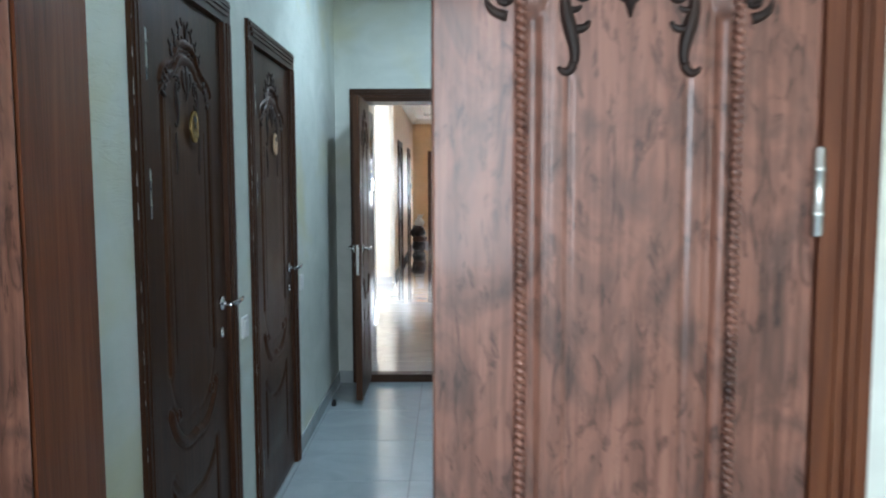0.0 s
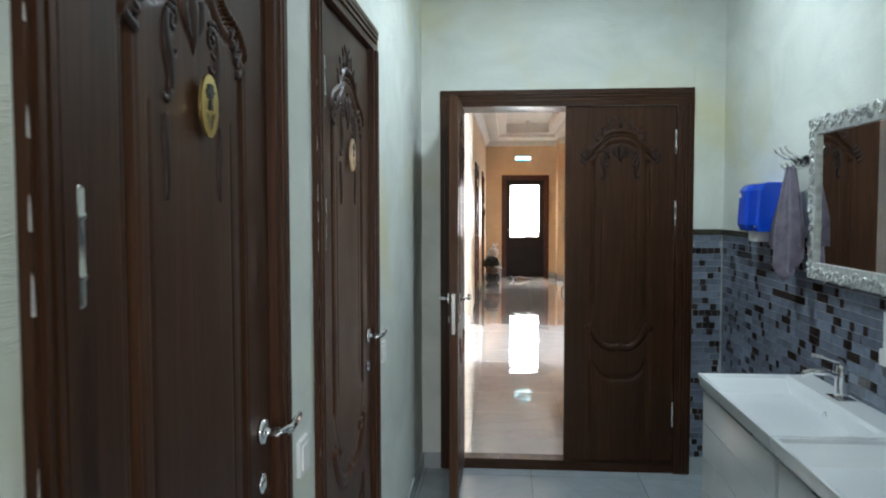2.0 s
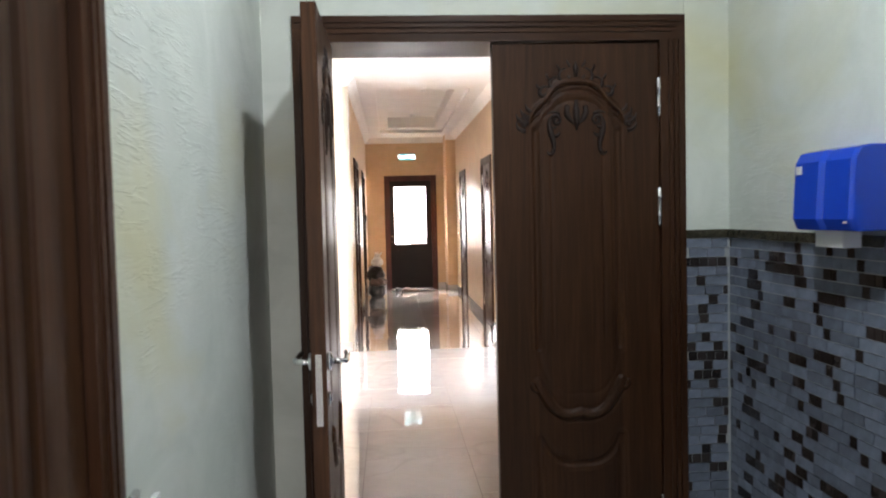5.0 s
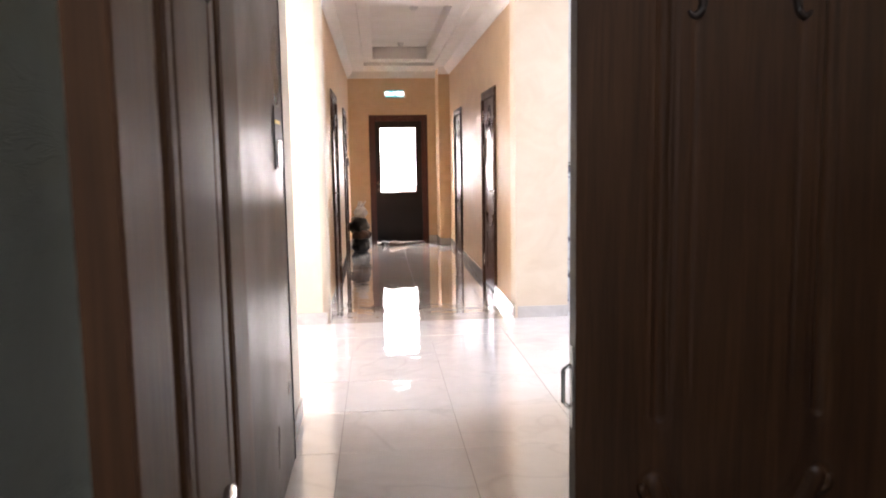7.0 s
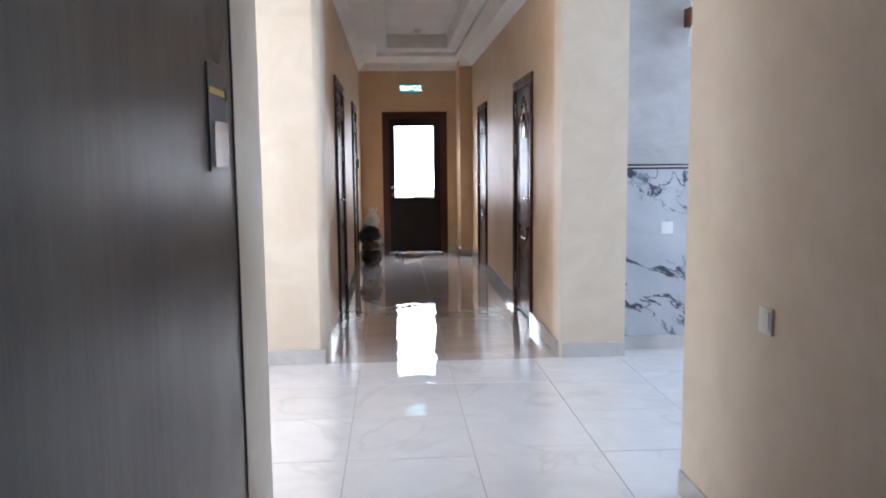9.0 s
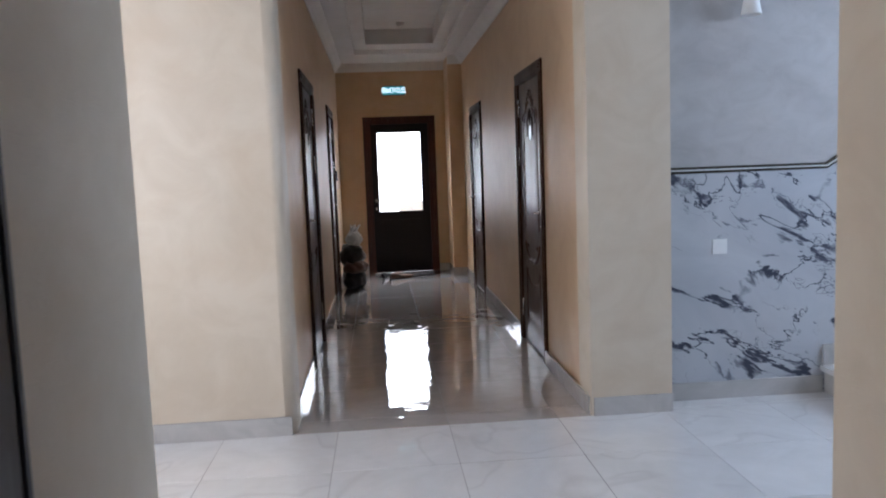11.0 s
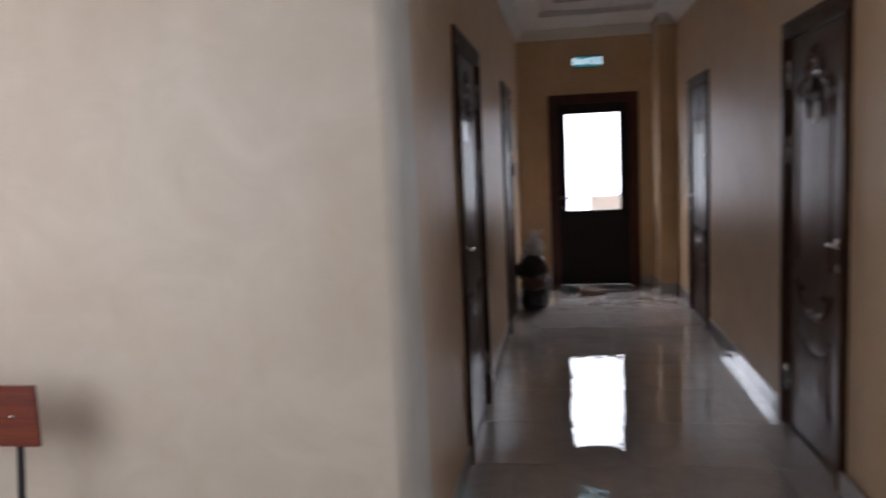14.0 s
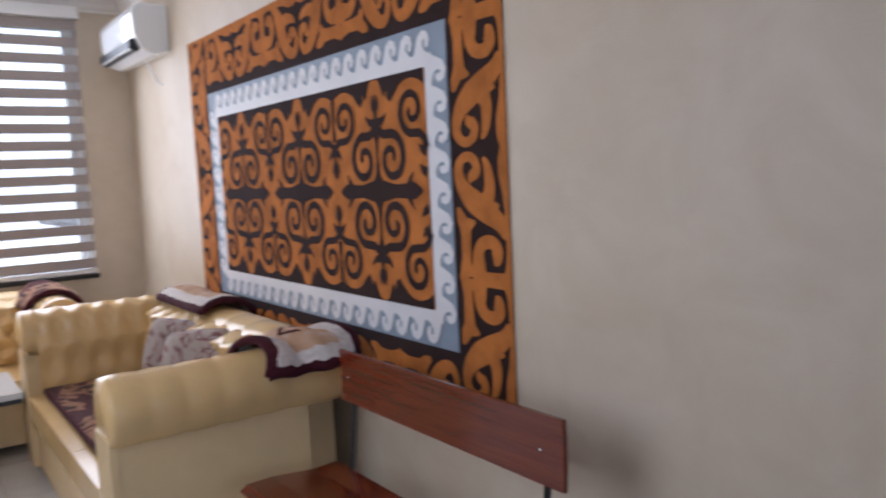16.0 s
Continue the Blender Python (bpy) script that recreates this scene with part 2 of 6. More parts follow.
PLASTER_W = plaster("pale_green_plaster", (0.62, 0.66, 0.60), (0.75, 0.78, 0.72), (0.68, 0.64, 0.38), 0.75, 0.55, 0.40, stroke=(2.2, 2.2, 12))
PLASTER_C = plaster("peach_plaster", (0.60, 0.505, 0.385), (0.66, 0.57, 0.45), (0.55, 0.43, 0.30), 0.42, 0.46, 0.2, 1.6, 0.0, 1.1, (4.5, 4.5, 12))
PLASTER_O = plaster("orange_peach_plaster", (0.60, 0.41, 0.24), (0.66, 0.47, 0.29), (0.56, 0.37, 0.21), 0.3, 0.42, 0.25, 1.6, 0.0, 1.1, (4.5, 4.5, 12))
PLASTER_G = plaster("grey_textured_plaster", (0.43, 0.41, 0.40), (0.51, 0.49, 0.48), (0.38, 0.345, 0.335), 0.3, 0.7, 0.5, 2.2, stroke=(9, 9, 13))
CEIL = plaster("ceiling_paint", (0.78, 0.76, 0.73), (0.84, 0.82, 0.8), (0.7, 0.67, 0.62), 0.15, 0.7, 0.05)
FLOOR_C = marble_floor("polished_marble_tile", (0.76, 0.745, 0.73), (0.84, 0.825, 0.81), (0.42, 0.39, 0.39), 0.02, 0.03, 0.2, 1.0, 0.0018)
FLOOR_K = marble_floor("beige_corridor_tile", (0.49, 0.445, 0.41), (0.57, 0.52, 0.48), (0.36, 0.32, 0.30), 0.02, 0.03, 0.15, 1.0, 0.0022)
FLOOR_W = marble_floor("bluish_floor_tile", (0.40, 0.46, 0.49), (0.48, 0.54, 0.57), (0.34, 0.38, 0.4), 0.13, 0.05, 0.25)
GROUT = simple("grout", (0.22, 0.22, 0.22), 0.9, tex=0.2)
GROUT_M = simple("mosaic_grout", (0.40, 0.41, 0.42), 0.9, tex=0.15)
GROUT_L = simple("light_grout", (0.30, 0.29, 0.28), 0.8, tex=0.15)
SKIRT = marble_floor("polished_skirting", (0.44, 0.42, 0.40), (0.54, 0.52, 0.50), (0.32, 0.31, 0.3), 0.07, 0.04, 0.3)
SKIRT_W = simple("grey_skirting_tile", (0.42, 0.46, 0.46), 0.25, tex=0.12)
MARBLE = veined_marble("white_marble_dark_veins")
TILE_G = pieces("grey_glass_tile", (0.18, 0.205, 0.26), 0.26, 0.16)
TILE_D = pieces("dark_mosaic_tile", (0.035, 0.028, 0.026), 0.5, 0.1)
TILE_G2 = pieces("grey_glass_tile_joined", (0.18, 0.205, 0.26), 0.26, 0.16, "island")
TILE_D2 = pieces("dark_mosaic_tile_joined", (0.035, 0.028, 0.026), 0.5, 0.1, "island")
CHIP = simple("chipped_plaster", (0.62, 0.6, 0.55), 0.9, tex=0.3, scale=60)
TRIM_D = simple("dark_trim_tile", (0.05, 0.045, 0.03), 0.25, tex=0.5, scale=60)
CERAMIC = simple("white_ceramic", (0.80, 0.82, 0.83), 0.06, spec=0.6)
GLOSS_W = simple("white_gloss_board", (0.66, 0.67, 0.67), 0.12, tex=0.03)
CHROME = simple("chrome", (0.82, 0.82, 0.83), 0.08, 1.0)
STEEL = simple("brushed_steel", (0.62, 0.61, 0.59), 0.25, 1.0)
MIRROR = simple("mirror_silver", (0.9, 0.91, 0.9), 0.01, 1.0)
SILVER = simple("antique_silver_paint", (0.62, 0.63, 0.61), 0.35, 0.35, tex=0.3, scale=45)
BLUE = simple("blue_plastic", (0.008, 0.07, 0.62), 0.2, spec=0.6, coat=0.3)
WHITE_P = simple("white_plastic", (0.8, 0.8, 0.79), 0.3)
BLACK_P = simple("black_plastic", (0.015, 0.015, 0.017), 0.4)
PAPER = simple("paper_towel", (0.82, 0.82, 0.8), 0.9)
TOWEL = fabric("lilac_terry", (0.26, 0.225, 0.29), (0.36, 0.315, 0.39), 20, 0.9)
YELLOW = simple("yellow_plastic", (0.62, 0.46, 0.05), 0.35)
BRASS = simple("polished_brass", (0.80, 0.60, 0.22), 0.22, 1.0, tex=0.08, scale=20)
BRASS_P = simple("pale_brass", (0.86, 0.68, 0.46), 0.3, 1.0, tex=0.08, scale=20)
BLACK = simple("black_ink", (0.02, 0.02, 0.02), 0.6)
LEATHER = simple("cream_leather", (0.72, 0.50, 0.22), 0.27, tex=0.08, scale=4, relief=0.10, coat=0.3)
LEATHER_P = simple("cream_leather_flat", (0.70, 0.53, 0.29), 0.42, tex=0.07, scale=3, relief=0.1)
RUG_A = patterned("patterned_plush", [(0.3, (0.44, 0.27, 0.16)), (0.55, (0.58, 0.38, 0.24)), (0.68, (0.60, 0.50, 0.43))], 6)
RUG_B = patterned("maroon_plush", [(0.38, (0.05, 0.006, 0.012)), (0.46, (0.07, 0.01, 0.014)), (0.49, (0.30, 0.15, 0.085)), (0.57, (0.33, 0.17, 0.10)), (0.60, (0.03, 0.009, 0.01))], 3.6)
RUG_EDGE = fabric("dark_maroon_pile", (0.045, 0.008, 0.014), (0.07, 0.012, 0.02), 60)
RUG_EDGE.node_tree.nodes["Principled BSDF"].inputs["Sheen Weight"].default_value = 0.04
RUG_PALE = fabric("pale_grey_pile", (0.55, 0.51, 0.48), (0.72, 0.67, 0.63), 40)
CUSHION = patterned("floral_cushion_cloth", [(0.42, (0.46, 0.40, 0.36)), (0.5, (0.40, 0.30, 0.27)), (0.55, (0.17, 0.05, 0.06)), (0.62, (0.46, 0.41, 0.38))], 8)
IRON = simple("black_painted_iron", (0.02, 0.018, 0.017), 0.45)
PAINT_O = simple("ochre_mural_paint", (0.46, 0.16, 0.034), 0.85, spec=0.15, tex=0.28, scale=8)
PAINT_K = simple("dark_mural_paint", (0.032, 0.017, 0.016), 0.85, spec=0.15, tex=0.25, scale=5)
PAINT_B = simple("blue_grey_mural_paint", (0.24, 0.30, 0.38), 0.55, tex=0.1, scale=5)
PAINT_W = simple("white_mural_paint", (0.72, 0.72, 0.74), 0.55, tex=0.05, scale=5)
BLIND = fabric("taupe_blind_cloth", (0.36, 0.315, 0.30), (0.42, 0.37, 0.35), 80, 0.2)
SHEER = bpy.data.materials.new("sheer_blind_cloth")
SHEER.use_nodes = True
SHEER.node_tree.nodes["Principled BSDF"].inputs["Base Color"].default_value = (0.85, 0.87, 0.9, 1)
SHEER.node_tree.nodes["Principled BSDF"].inputs["Roughness"].default_value = 0.9
SHEER.node_tree.nodes["Principled BSDF"].inputs["Alpha"].default_value = 0.22
GLASS = pane("window_glass")
DAYLIGHT = glow("bright_daylight_beyond", (1.0, 0.98, 0.95), 32.0)
DAY_BLUE = glow("bright_sky_beyond", (0.86, 0.93, 1.0), 17.0)
SIGN_G = glow("lit_sign_face", (0.10, 0.40, 0.42), 1.0)
SIGN_T = glow("lit_sign_letters", (0.85, 1.0, 1.0), 4.4)
SIGN_K = simple("sign_green", (0.02, 0.16, 0.16), 0.5)
LAMP_W = glow("lamp_diffuser", (0.93, 0.98, 1.0), 4.0)
BAG_K = simple("black_bag_film", (0.016, 0.014, 0.014), 0.3, relief=0.6, scale=14)
BAG_W = simple("white_bag_film", (0.6, 0.58, 0.56), 0.35, relief=0.5, scale=12)
SHOE_T = simple("brown_shoe_leather", (0.10, 0.055, 0.035), 0.5, tex=0.2)
SHOE_K = simple("black_shoe_leather", (0.016, 0.015, 0.015), 0.45)
MAT_K = fabric("dark_door_mat", (0.02, 0.018, 0.018), (0.035, 0.03, 0.028), 60)
METAL_DOOR = simple("dark_brown_metal_door", (0.013, 0.007, 0.006), 0.45, spec=0.3, tex=0.2, scale=3)
FRAME_RED = wood("reddish_frame_wood", (0.06, 0.018, 0.012), (0.10, 0.03, 0.018), (0.15, 0.05, 0.03), rough=0.4, coat=0.05, spec=0.35)

# ---------------------------------------------------------------- mesh helpers
def mesh_of(name, bm, mat, bevel=0.0, smooth=False):
    if bevel:
        es = [e for e in bm.edges if len(e.link_faces) == 2 and e.calc_face_angle(0) > 0.6]
        bmesh.ops.bevel(bm, geom=es, offset=bevel, segments=2, affect="EDGES", profile=0.6)
    me = bpy.data.meshes.new(name)
    bm.to_mesh(me)
    bm.free()
    for m in (mat if isinstance(mat, (list, tuple)) else [mat]):
        me.materials.append(m)
    if smooth:
        for p in me.polygons:
            p.use_smooth = True
    return me


def part(name, bm, mat, parent=None, label="", bevel=0.0, smooth=False, at=None):
    ob = new(name, mesh_of(name, bm, mat, bevel, smooth))
    ob.parent = parent
    if at is not None:
        ob.matrix_basis = at
    if label:
        ob["label"] = label
    return ob


def thing(name, m, label, category, group=""):
    ob = new(name)
    ob.empty_display_size = 0.1
    ob.matrix_basis = m
    return tagged(ob, label, category, group)


def structure(name, bm, mat, label, category, bevel=0.0):
    return tagged(part(name, bm, mat, bevel=bevel), label, category, "", "structure")


def box(bm, x0, x1, y0, y1, z0, z1):
    v = [bm.verts.new(p) for p in ((x0, y0, z0), (x1, y0, z0), (x1, y1, z0), (x0, y1, z0), (x0, y0, z1), (x1, y0, z1), (x1, y1, z1), (x0, y1, z1))]
    for f in ((0, 3, 2, 1), (4, 5, 6, 7), (0, 1, 5, 4), (1, 2, 6, 5), (2, 3, 7, 6), (3, 0, 4, 7)):
        bm.faces.new([v[i] for i in f])
    return bm


def boxes(*bs):
    bm = bmesh.new()
    for b in bs:
        box(bm, *b)
    return bm


def tube(bm, pts, r, sides=6, closed_ends=True, squash=None):
    """A round or flattened bar along pts; r: one radius or one for each point; squash: (axis, factor)."""
    pts = [Vector(p) for p in pts]
    rs = r if isinstance(r, (list, tuple)) else [r] * len(pts)
    rings = []
    for i, p in enumerate(pts):
        d = (pts[min(i + 1, len(pts) - 1)] - pts[max(i - 1, 0)]).normalized()
        a = d.orthogonal() if abs(d.y) > 0.9 else d.cross(Vector((0, 1, 0)))
        a.normalize()
        b = d.cross(a).normalized()
        ring = []
        for k in range(sides):
            q = 2 * math.pi * k / sides
            o = (a * math.cos(q) + b * math.sin(q)) * rs[i]
            if squash:
                o[squash[0]] *= squash[1]
            ring.append(bm.verts.new(p + o))
        rings.append(ring)
    for u, w in zip(rings, rings[1:]):
        for k in range(sides):
            bm.faces.new((u[k], u[(k + 1) % sides], w[(k + 1) % sides], w[k]))
    if closed_ends:
        bm.faces.new(rings[0][::-1])
        bm.faces.new(rings[-1])
    return bm


def lathe(bm, profile, n=20, m=Matrix()):
    """Turns (radius, height) pairs round z."""
    rings = [[bm.verts.new(m @ Vector((r * math.cos(2 * math.pi * k / n), r * math.sin(2 * math.pi * k / n), h))) for k in range(n)] for r, h in profile]
    for u, w in zip(rings, rings[1:]):
        for k in range(n):
            bm.faces.new((u[k], u[(k + 1) % n], w[(k + 1) % n], w[k]))
    bm.faces.new(rings[0][::-1])
    bm.faces.new(rings[-1])
    return bm


def ribbon(bm, pts, w, y, m=None, lift=0.0):
    """A flat strip in the xz plane at depth y, of varying width w, optionally with a raised middle."""
    n = len(pts)
    ws = w if isinstance(w, (list, tuple)) else [w] * n
    y -= (len(bm.verts) % 997) * 1.2e-6
    last = None
    for i, (px, pz) in enumerate(pts):
        ax, az = pts[max(i - 1, 0)]
        bx, bz = pts[min(i + 1, n - 1)]
        dx, dz = bx - ax, bz - az
        ln = math.hypot(dx, dz) or 1
        nx, nz = -dz / ln * ws[i] / 2, dx / ln * ws[i] / 2
        row = [bm.verts.new((px + nx, y, pz + nz)), bm.verts.new((px, y - lift, pz)), bm.verts.new((px - nx, y, pz - nz))]
        if last:
            for k in (0, 1):
                bm.faces.new((last[k], last[k + 1], row[k + 1], row[k]))
        last = row
    return bm


def spiral(cx, cz, r0, turns, start, hand=1, n=26, r1=0.12):
    """Points of a spiral that winds in from radius r0."""
    out = []
    for i in range(n):
        s = i / (n - 1)
        r = r0 * (1 - s) ** 0.8 + r0 * r1
        q = start + hand * 2 * math.pi * turns * s
        out.append((cx + r * math.cos(q), cz + r * math.sin(q)))
    return out


def taper(n, a, b=None, c=None):
    """Widths that run from a through b to c."""
    b = a if b is None else b
    c = b if c is None else c
    return [a + (b - a) * 2 * i / (n - 1) if i < n / 2 else b + (c - b) * (2 * i / (n - 1) - 1) for i in range(n)]


def bez(p0, p1, p2, p3, n=14):
    out = []
    for i in range(n):
        t = i / (n - 1)
        s = 1 - t
        out.append(tuple(s ** 3 * a + 3 * s * s * t * b + 3 * s * t * t * c + t ** 3 * d for a, b, c, d in zip(p0, p1, p2, p3)))
    return out


# ---------------------------------------------------------------- walls, floors, ceilings
XL, XR = -0.105, 1.546        # washroom sides
HL, HR = -0.085, 1.53         # hall sides
T = 0.25
MW = 5.117                    # wall with the mural

structure("wall_stalls", boxes((XL - T, XL, -4.14, -3.58, 0, CZ), (XL - T, XL, -2.685, -2.43, 0, CZ), (XL - T, XL, -1.534, 0, 0, CZ),
          (XL - T, XL, -3.58, -2.685, 2.12, CZ), (XL - T, XL, -2.43, -1.534, 2.12, CZ)), PLASTER_W, "pale green rough plaster wall with stall doors", "wall")
structure("wall_basins", boxes((XR + 0.006, XR + T, -4.14, 0.0, 0, 1.33), (XR, XR + T, -4.14, 0.0, 1.33, CZ)), PLASTER_W, "pale green rough plaster wall above mosaic dado", "wall")
structure("wall_washroom_end", boxes((XL - T, 0.0, 0, 0.12, 0, CZ), (1.384, XR + T, 0, 0.12, 0, 1.33), (1.384, XR + T, -0.004, 0.12, 1.33, CZ), (0.0, 1.384, 0, 0.12, 2.13, CZ)), PLASTER_W, "pale plaster wall round the double door", "wall")
structure("wall_hall_end", boxes((HL - T, 0.0, 0.12, 0.25, F, CZ), (1.384, HR + T, 0.12, 0.25, F, CZ), (0.0, 1.384, 0.12, 0.25, 2.13, CZ)), PLASTER_C, "peach plaster wall behind the double door", "wall")
EX, EW = -0.04, 1.404
structure("wall_entry", boxes((-1.6, EX, -4.35, -4.14, 0, CZ), (EX + EW, 3.0, -4.35, -4.14, 0, CZ), (EX, EX + EW, -4.35, -4.14, 2.13, CZ)), PLASTER_W, "pale plaster wall round the entry double door", "wall")
structure("wall_entry_room", boxes((-1.85, -1.6, -8.1, -4.12, 0, CZ), (3.0, 3.25, -8.1, -4.12, 0, CZ), (-1.85, 0.2, -8.3, -8.1, 0, CZ), (1.8, 3.25, -8.3, -8.1, 0, CZ), (0.2, 1.8, -8.3, -8.1, 0, 0.85), (0.2, 1.8, -8.3, -8.1, 2.5, CZ)), PLASTER_W, "plain plaster walls of the entry room", "wall")
structure("wall_passage_left", boxes((HL - T, HL, 0.25, 2.796, F, CZ)), PLASTER_C, "peach plaster wall of the short passage", "wall", 0.012)
structure("wall_passage_right", boxes((HR, HR + T, 0.25, 0.70, F, CZ), (HR, HR + T, 1.61, 2.93, F, CZ), (HR, HR + T, 0.70, 1.61, 2.12, CZ)), PLASTER_C, "peach plaster wall with a door and a light switch", "wall", 0.012)
bm = boxes((-5.8, HL + 0.018, MW, MW + 0.25, F, CZ))
corner = [e for e in bm.edges if all(v.co.x > -1 and v.co.y < MW + 0.01 for v in e.verts)]
res = bmesh.ops.bevel(bm, geom=corner, offset=0.055, segments=10, affect="EDGES", profile=0.5)
for f in res["faces"]:
    f.smooth = True
structure("wall_mural", bm, PLASTER_C, "beige plaster wall with a painted mural and rounded corner", "wall")
structure("wall_lobby_window", boxes((-5.85, -5.6, 2.5, MW, F, 0.95), (-5.85, -5.6, 2.5, MW, 2.7, CZ), (-5.85, -5.6, 4.8, MW, 0.95, 2.7), (-5.85, -5.6, 2.5, 3.0, 0.95, 2.7)), PLASTER_C, "beige plaster wall with a window", "wall")
# the opening in this unseen wall is added to hold the mural fill
structure("wall_lobby_near", boxes((-5.85, -2.55, 2.546, 2.796, F, CZ), (-0.95, HL - T, 2.546, 2.796, F, CZ), (-2.55, -0.95, 2.546, 2.796, F, 1.0), (-2.55, -0.95, 2.546, 2.796, 2.6, CZ)), PLASTER_C, "beige plaster wall of the lobby", "wall")
structure("wall_stairs_near", boxes((HR + T, 6.2, 2.68, 2.93, F, CZ)), PLASTER_G, "grey plaster wall of the stairwell", "wall")
structure("wall_stairs_end", boxes((6.0, 6.25, 2.93, 5.3, F, 1.1), (6.0, 6.25, 2.93, 5.3, 2.7, CZ), (6.0, 6.25, 2.93, 3.1, 1.1, 2.7), (6.0, 6.25, 4.7, 5.3, 1.1, 2.7)), PLASTER_G, "grey plaster stairwell wall with a window", "wall")
structure("pier", boxes((HR - 0.014, 1.966, MW, 5.36, F, CZ)), PLASTER_C, "beige plaster pier between corridor and stairs", "pier", 0.02)
structure("wall_corridor_left", boxes((HL - T, HL, MW + 0.2, 6.45, F, CZ), (HL - T, HL, 7.46, 9.19, F, CZ), (HL - T, HL, 10.12, 11.54, F, CZ),
          (HL - T, HL, 6.45, 7.46, 2.12, CZ), (HL - T, HL, 9.19, 10.12, 2.12, CZ)), PLASTER_O, "peach plaster corridor wall with two doors", "wall")
structure("wall_corridor_right", boxes((HR, HR + T, 5.36, 6.23, F, CZ), (HR, HR + T, 7.185, 9.26, F, CZ), (HR, HR + T, 10.2, 11.54, F, CZ),
          (HR, HR + T, 6.23, 7.185, 2.12, CZ), (HR, HR + T, 9.26, 10.2, 2.12, CZ)), PLASTER_O, "peach plaster corridor wall with two doors", "wall")
structure("pilaster", boxes((1.35, HR, 10.98, 11.54, F, CZ)), PLASTER_O, "peach plaster pilaster beside the glass door", "pilaster", 0.01)
structure("wall_corridor_end", boxes((HL - T, 0.245, 11.54, 11.75, F, CZ), (1.207, HR + T, 11.54, 11.75, F, CZ), (0.245, 1.207, 11.54, 11.75, 2.147, CZ)), PLASTER_O, "peach plaster end wall round the glass door", "wall")
structure("wall_marble", boxes((1.966, 6.0, 5.285, 5.5, F, 1.345)), MARBLE, "white marble dado with dark veins", "wall")
bm = bmesh.new()
prof = [(1.966, 1.345), (2.93, 1.345), (6.0, 1.345 + 3.07 * 0.6), (6.0, 1.3), (2.93, 1.3), (1.966, 1.3)]
lo = [bm.verts.new((x, 5.287, z)) for x, z in prof]
hi = [bm.verts.new((x, 5.5, z)) for x, z in prof]
bm.faces.new(lo)
bm.faces.new(hi[::-1])
for k in range(len(prof)):
    bm.faces.new((lo[k], hi[k], hi[(k + 1) % len(prof)], lo[(k + 1) % len(prof)]))
structure("wall_marble_rise", bm, MARBLE, "white marble dado rising along the stairs", "wall")
structure("wall_stairs_upper", boxes((1.966, 6.0, 5.295, 5.5, 1.34, CZ)), PLASTER_G, "grey textured plaster above the marble dado", "wall")

structure("ceiling_washroom", boxes((XL - T, XR + T, -4.14, 0.12, CZ, CZ + 0.1)), CEIL, "white painted washroom ceiling", "ceiling")
structure("ceiling_entry", boxes((-1.85, 3.25, -8.3, -4.14, CZ, CZ + 0.1)), CEIL, "white painted entry ceiling", "ceiling")
structure("ceiling_lobby", boxes((HL - T, HR + T, 0.12, 2.55, CZ, CZ + 0.1), (-5.85, 6.25, 2.55, 5.5, CZ, CZ + 0.1), (HL - T, HR + T, 5.5, 5.9, CZ, CZ + 0.1)), CEIL, "white painted lobby ceiling", "ceiling")
X0, X1, Y0, Y1 = 0.2, 1.27, 6.0, 10.68
bm = boxes((HL - T, X0, 5.9, 11.75, CZ, CZ + 0.33), (X1, HR + T, 5.9, 11.75, CZ, CZ + 0.33), (X0, X1, 5.9, Y0, CZ, CZ + 0.33), (X0, X1, Y1, 11.75, CZ, CZ + 0.33),
           (X0, X0 + 0.14, Y0, Y1, CZ + 0.05, CZ + 0.33), (X1 - 0.14, X1, Y0, Y1, CZ + 0.05, CZ + 0.33), (X0 + 0.14, X1 - 0.14, Y0, Y0 + 0.35, CZ + 0.05, CZ + 0.33), (X0 + 0.14, X1 - 0.14, Y1 - 0.4, Y1, CZ + 0.05, CZ + 0.33),
           (X0 + 0.14, X1 - 0.14, Y0 + 0.35, Y1 - 0.4, CZ + 0.22, CZ + 0.33))
structure("ceiling_corridor", bm, CEIL, "white stepped tray ceiling of the corridor", "ceiling")


def cornice(name, p, q, inward):
    """A moulded cornice from p to q (x, y), growing inward from the wall."""
    prof = [(0.0, -0.10), (0.012, -0.10), (0.016, -0.085), (0.03, -0.075), (0.05, -0.045), (0.075, -0.02), (0.085, -0.012), (0.09, 0.0), (0.0, 0.0)]
    bm = bmesh.new()
    rows = [[bm.verts.new((e[0] + inward[0] * a, e[1] + inward[1] * a, CZ + b)) for a, b in prof] for e in (p, q)]
    for k in range(len(prof)):
        bm.faces.new((rows[0][k], rows[0][(k + 1) % len(prof)], rows[1][(k + 1) % len(prof)], rows[1][k]))
    bm.faces.new(rows[0])
    bm.faces.new(rows[1][::-1])
    bmesh.ops.recalc_face_normals(bm, faces=bm.faces)
    return structure(name, bm, CEIL, "white moulded plaster cornice", "cornice")


cornice("cornice_left", (HL, MW), (HL, 11.54), (1, 0))
cornice("cornice_right", (HR, MW), (HR, 10.98), (-1, 0))
cornice("cornice_pilaster", (1.35, 10.98), (HR, 10.98), (0, -1))
cornice("cornice_end", (HL, 11.54), (1.35, 11.54), (0, -1))
cornice("cornice_mural", (-5.6, MW), (HL, MW), (0, -1))
cornice("cornice_window", (-5.6, 2.8), (-5.6, MW), (1, 0))


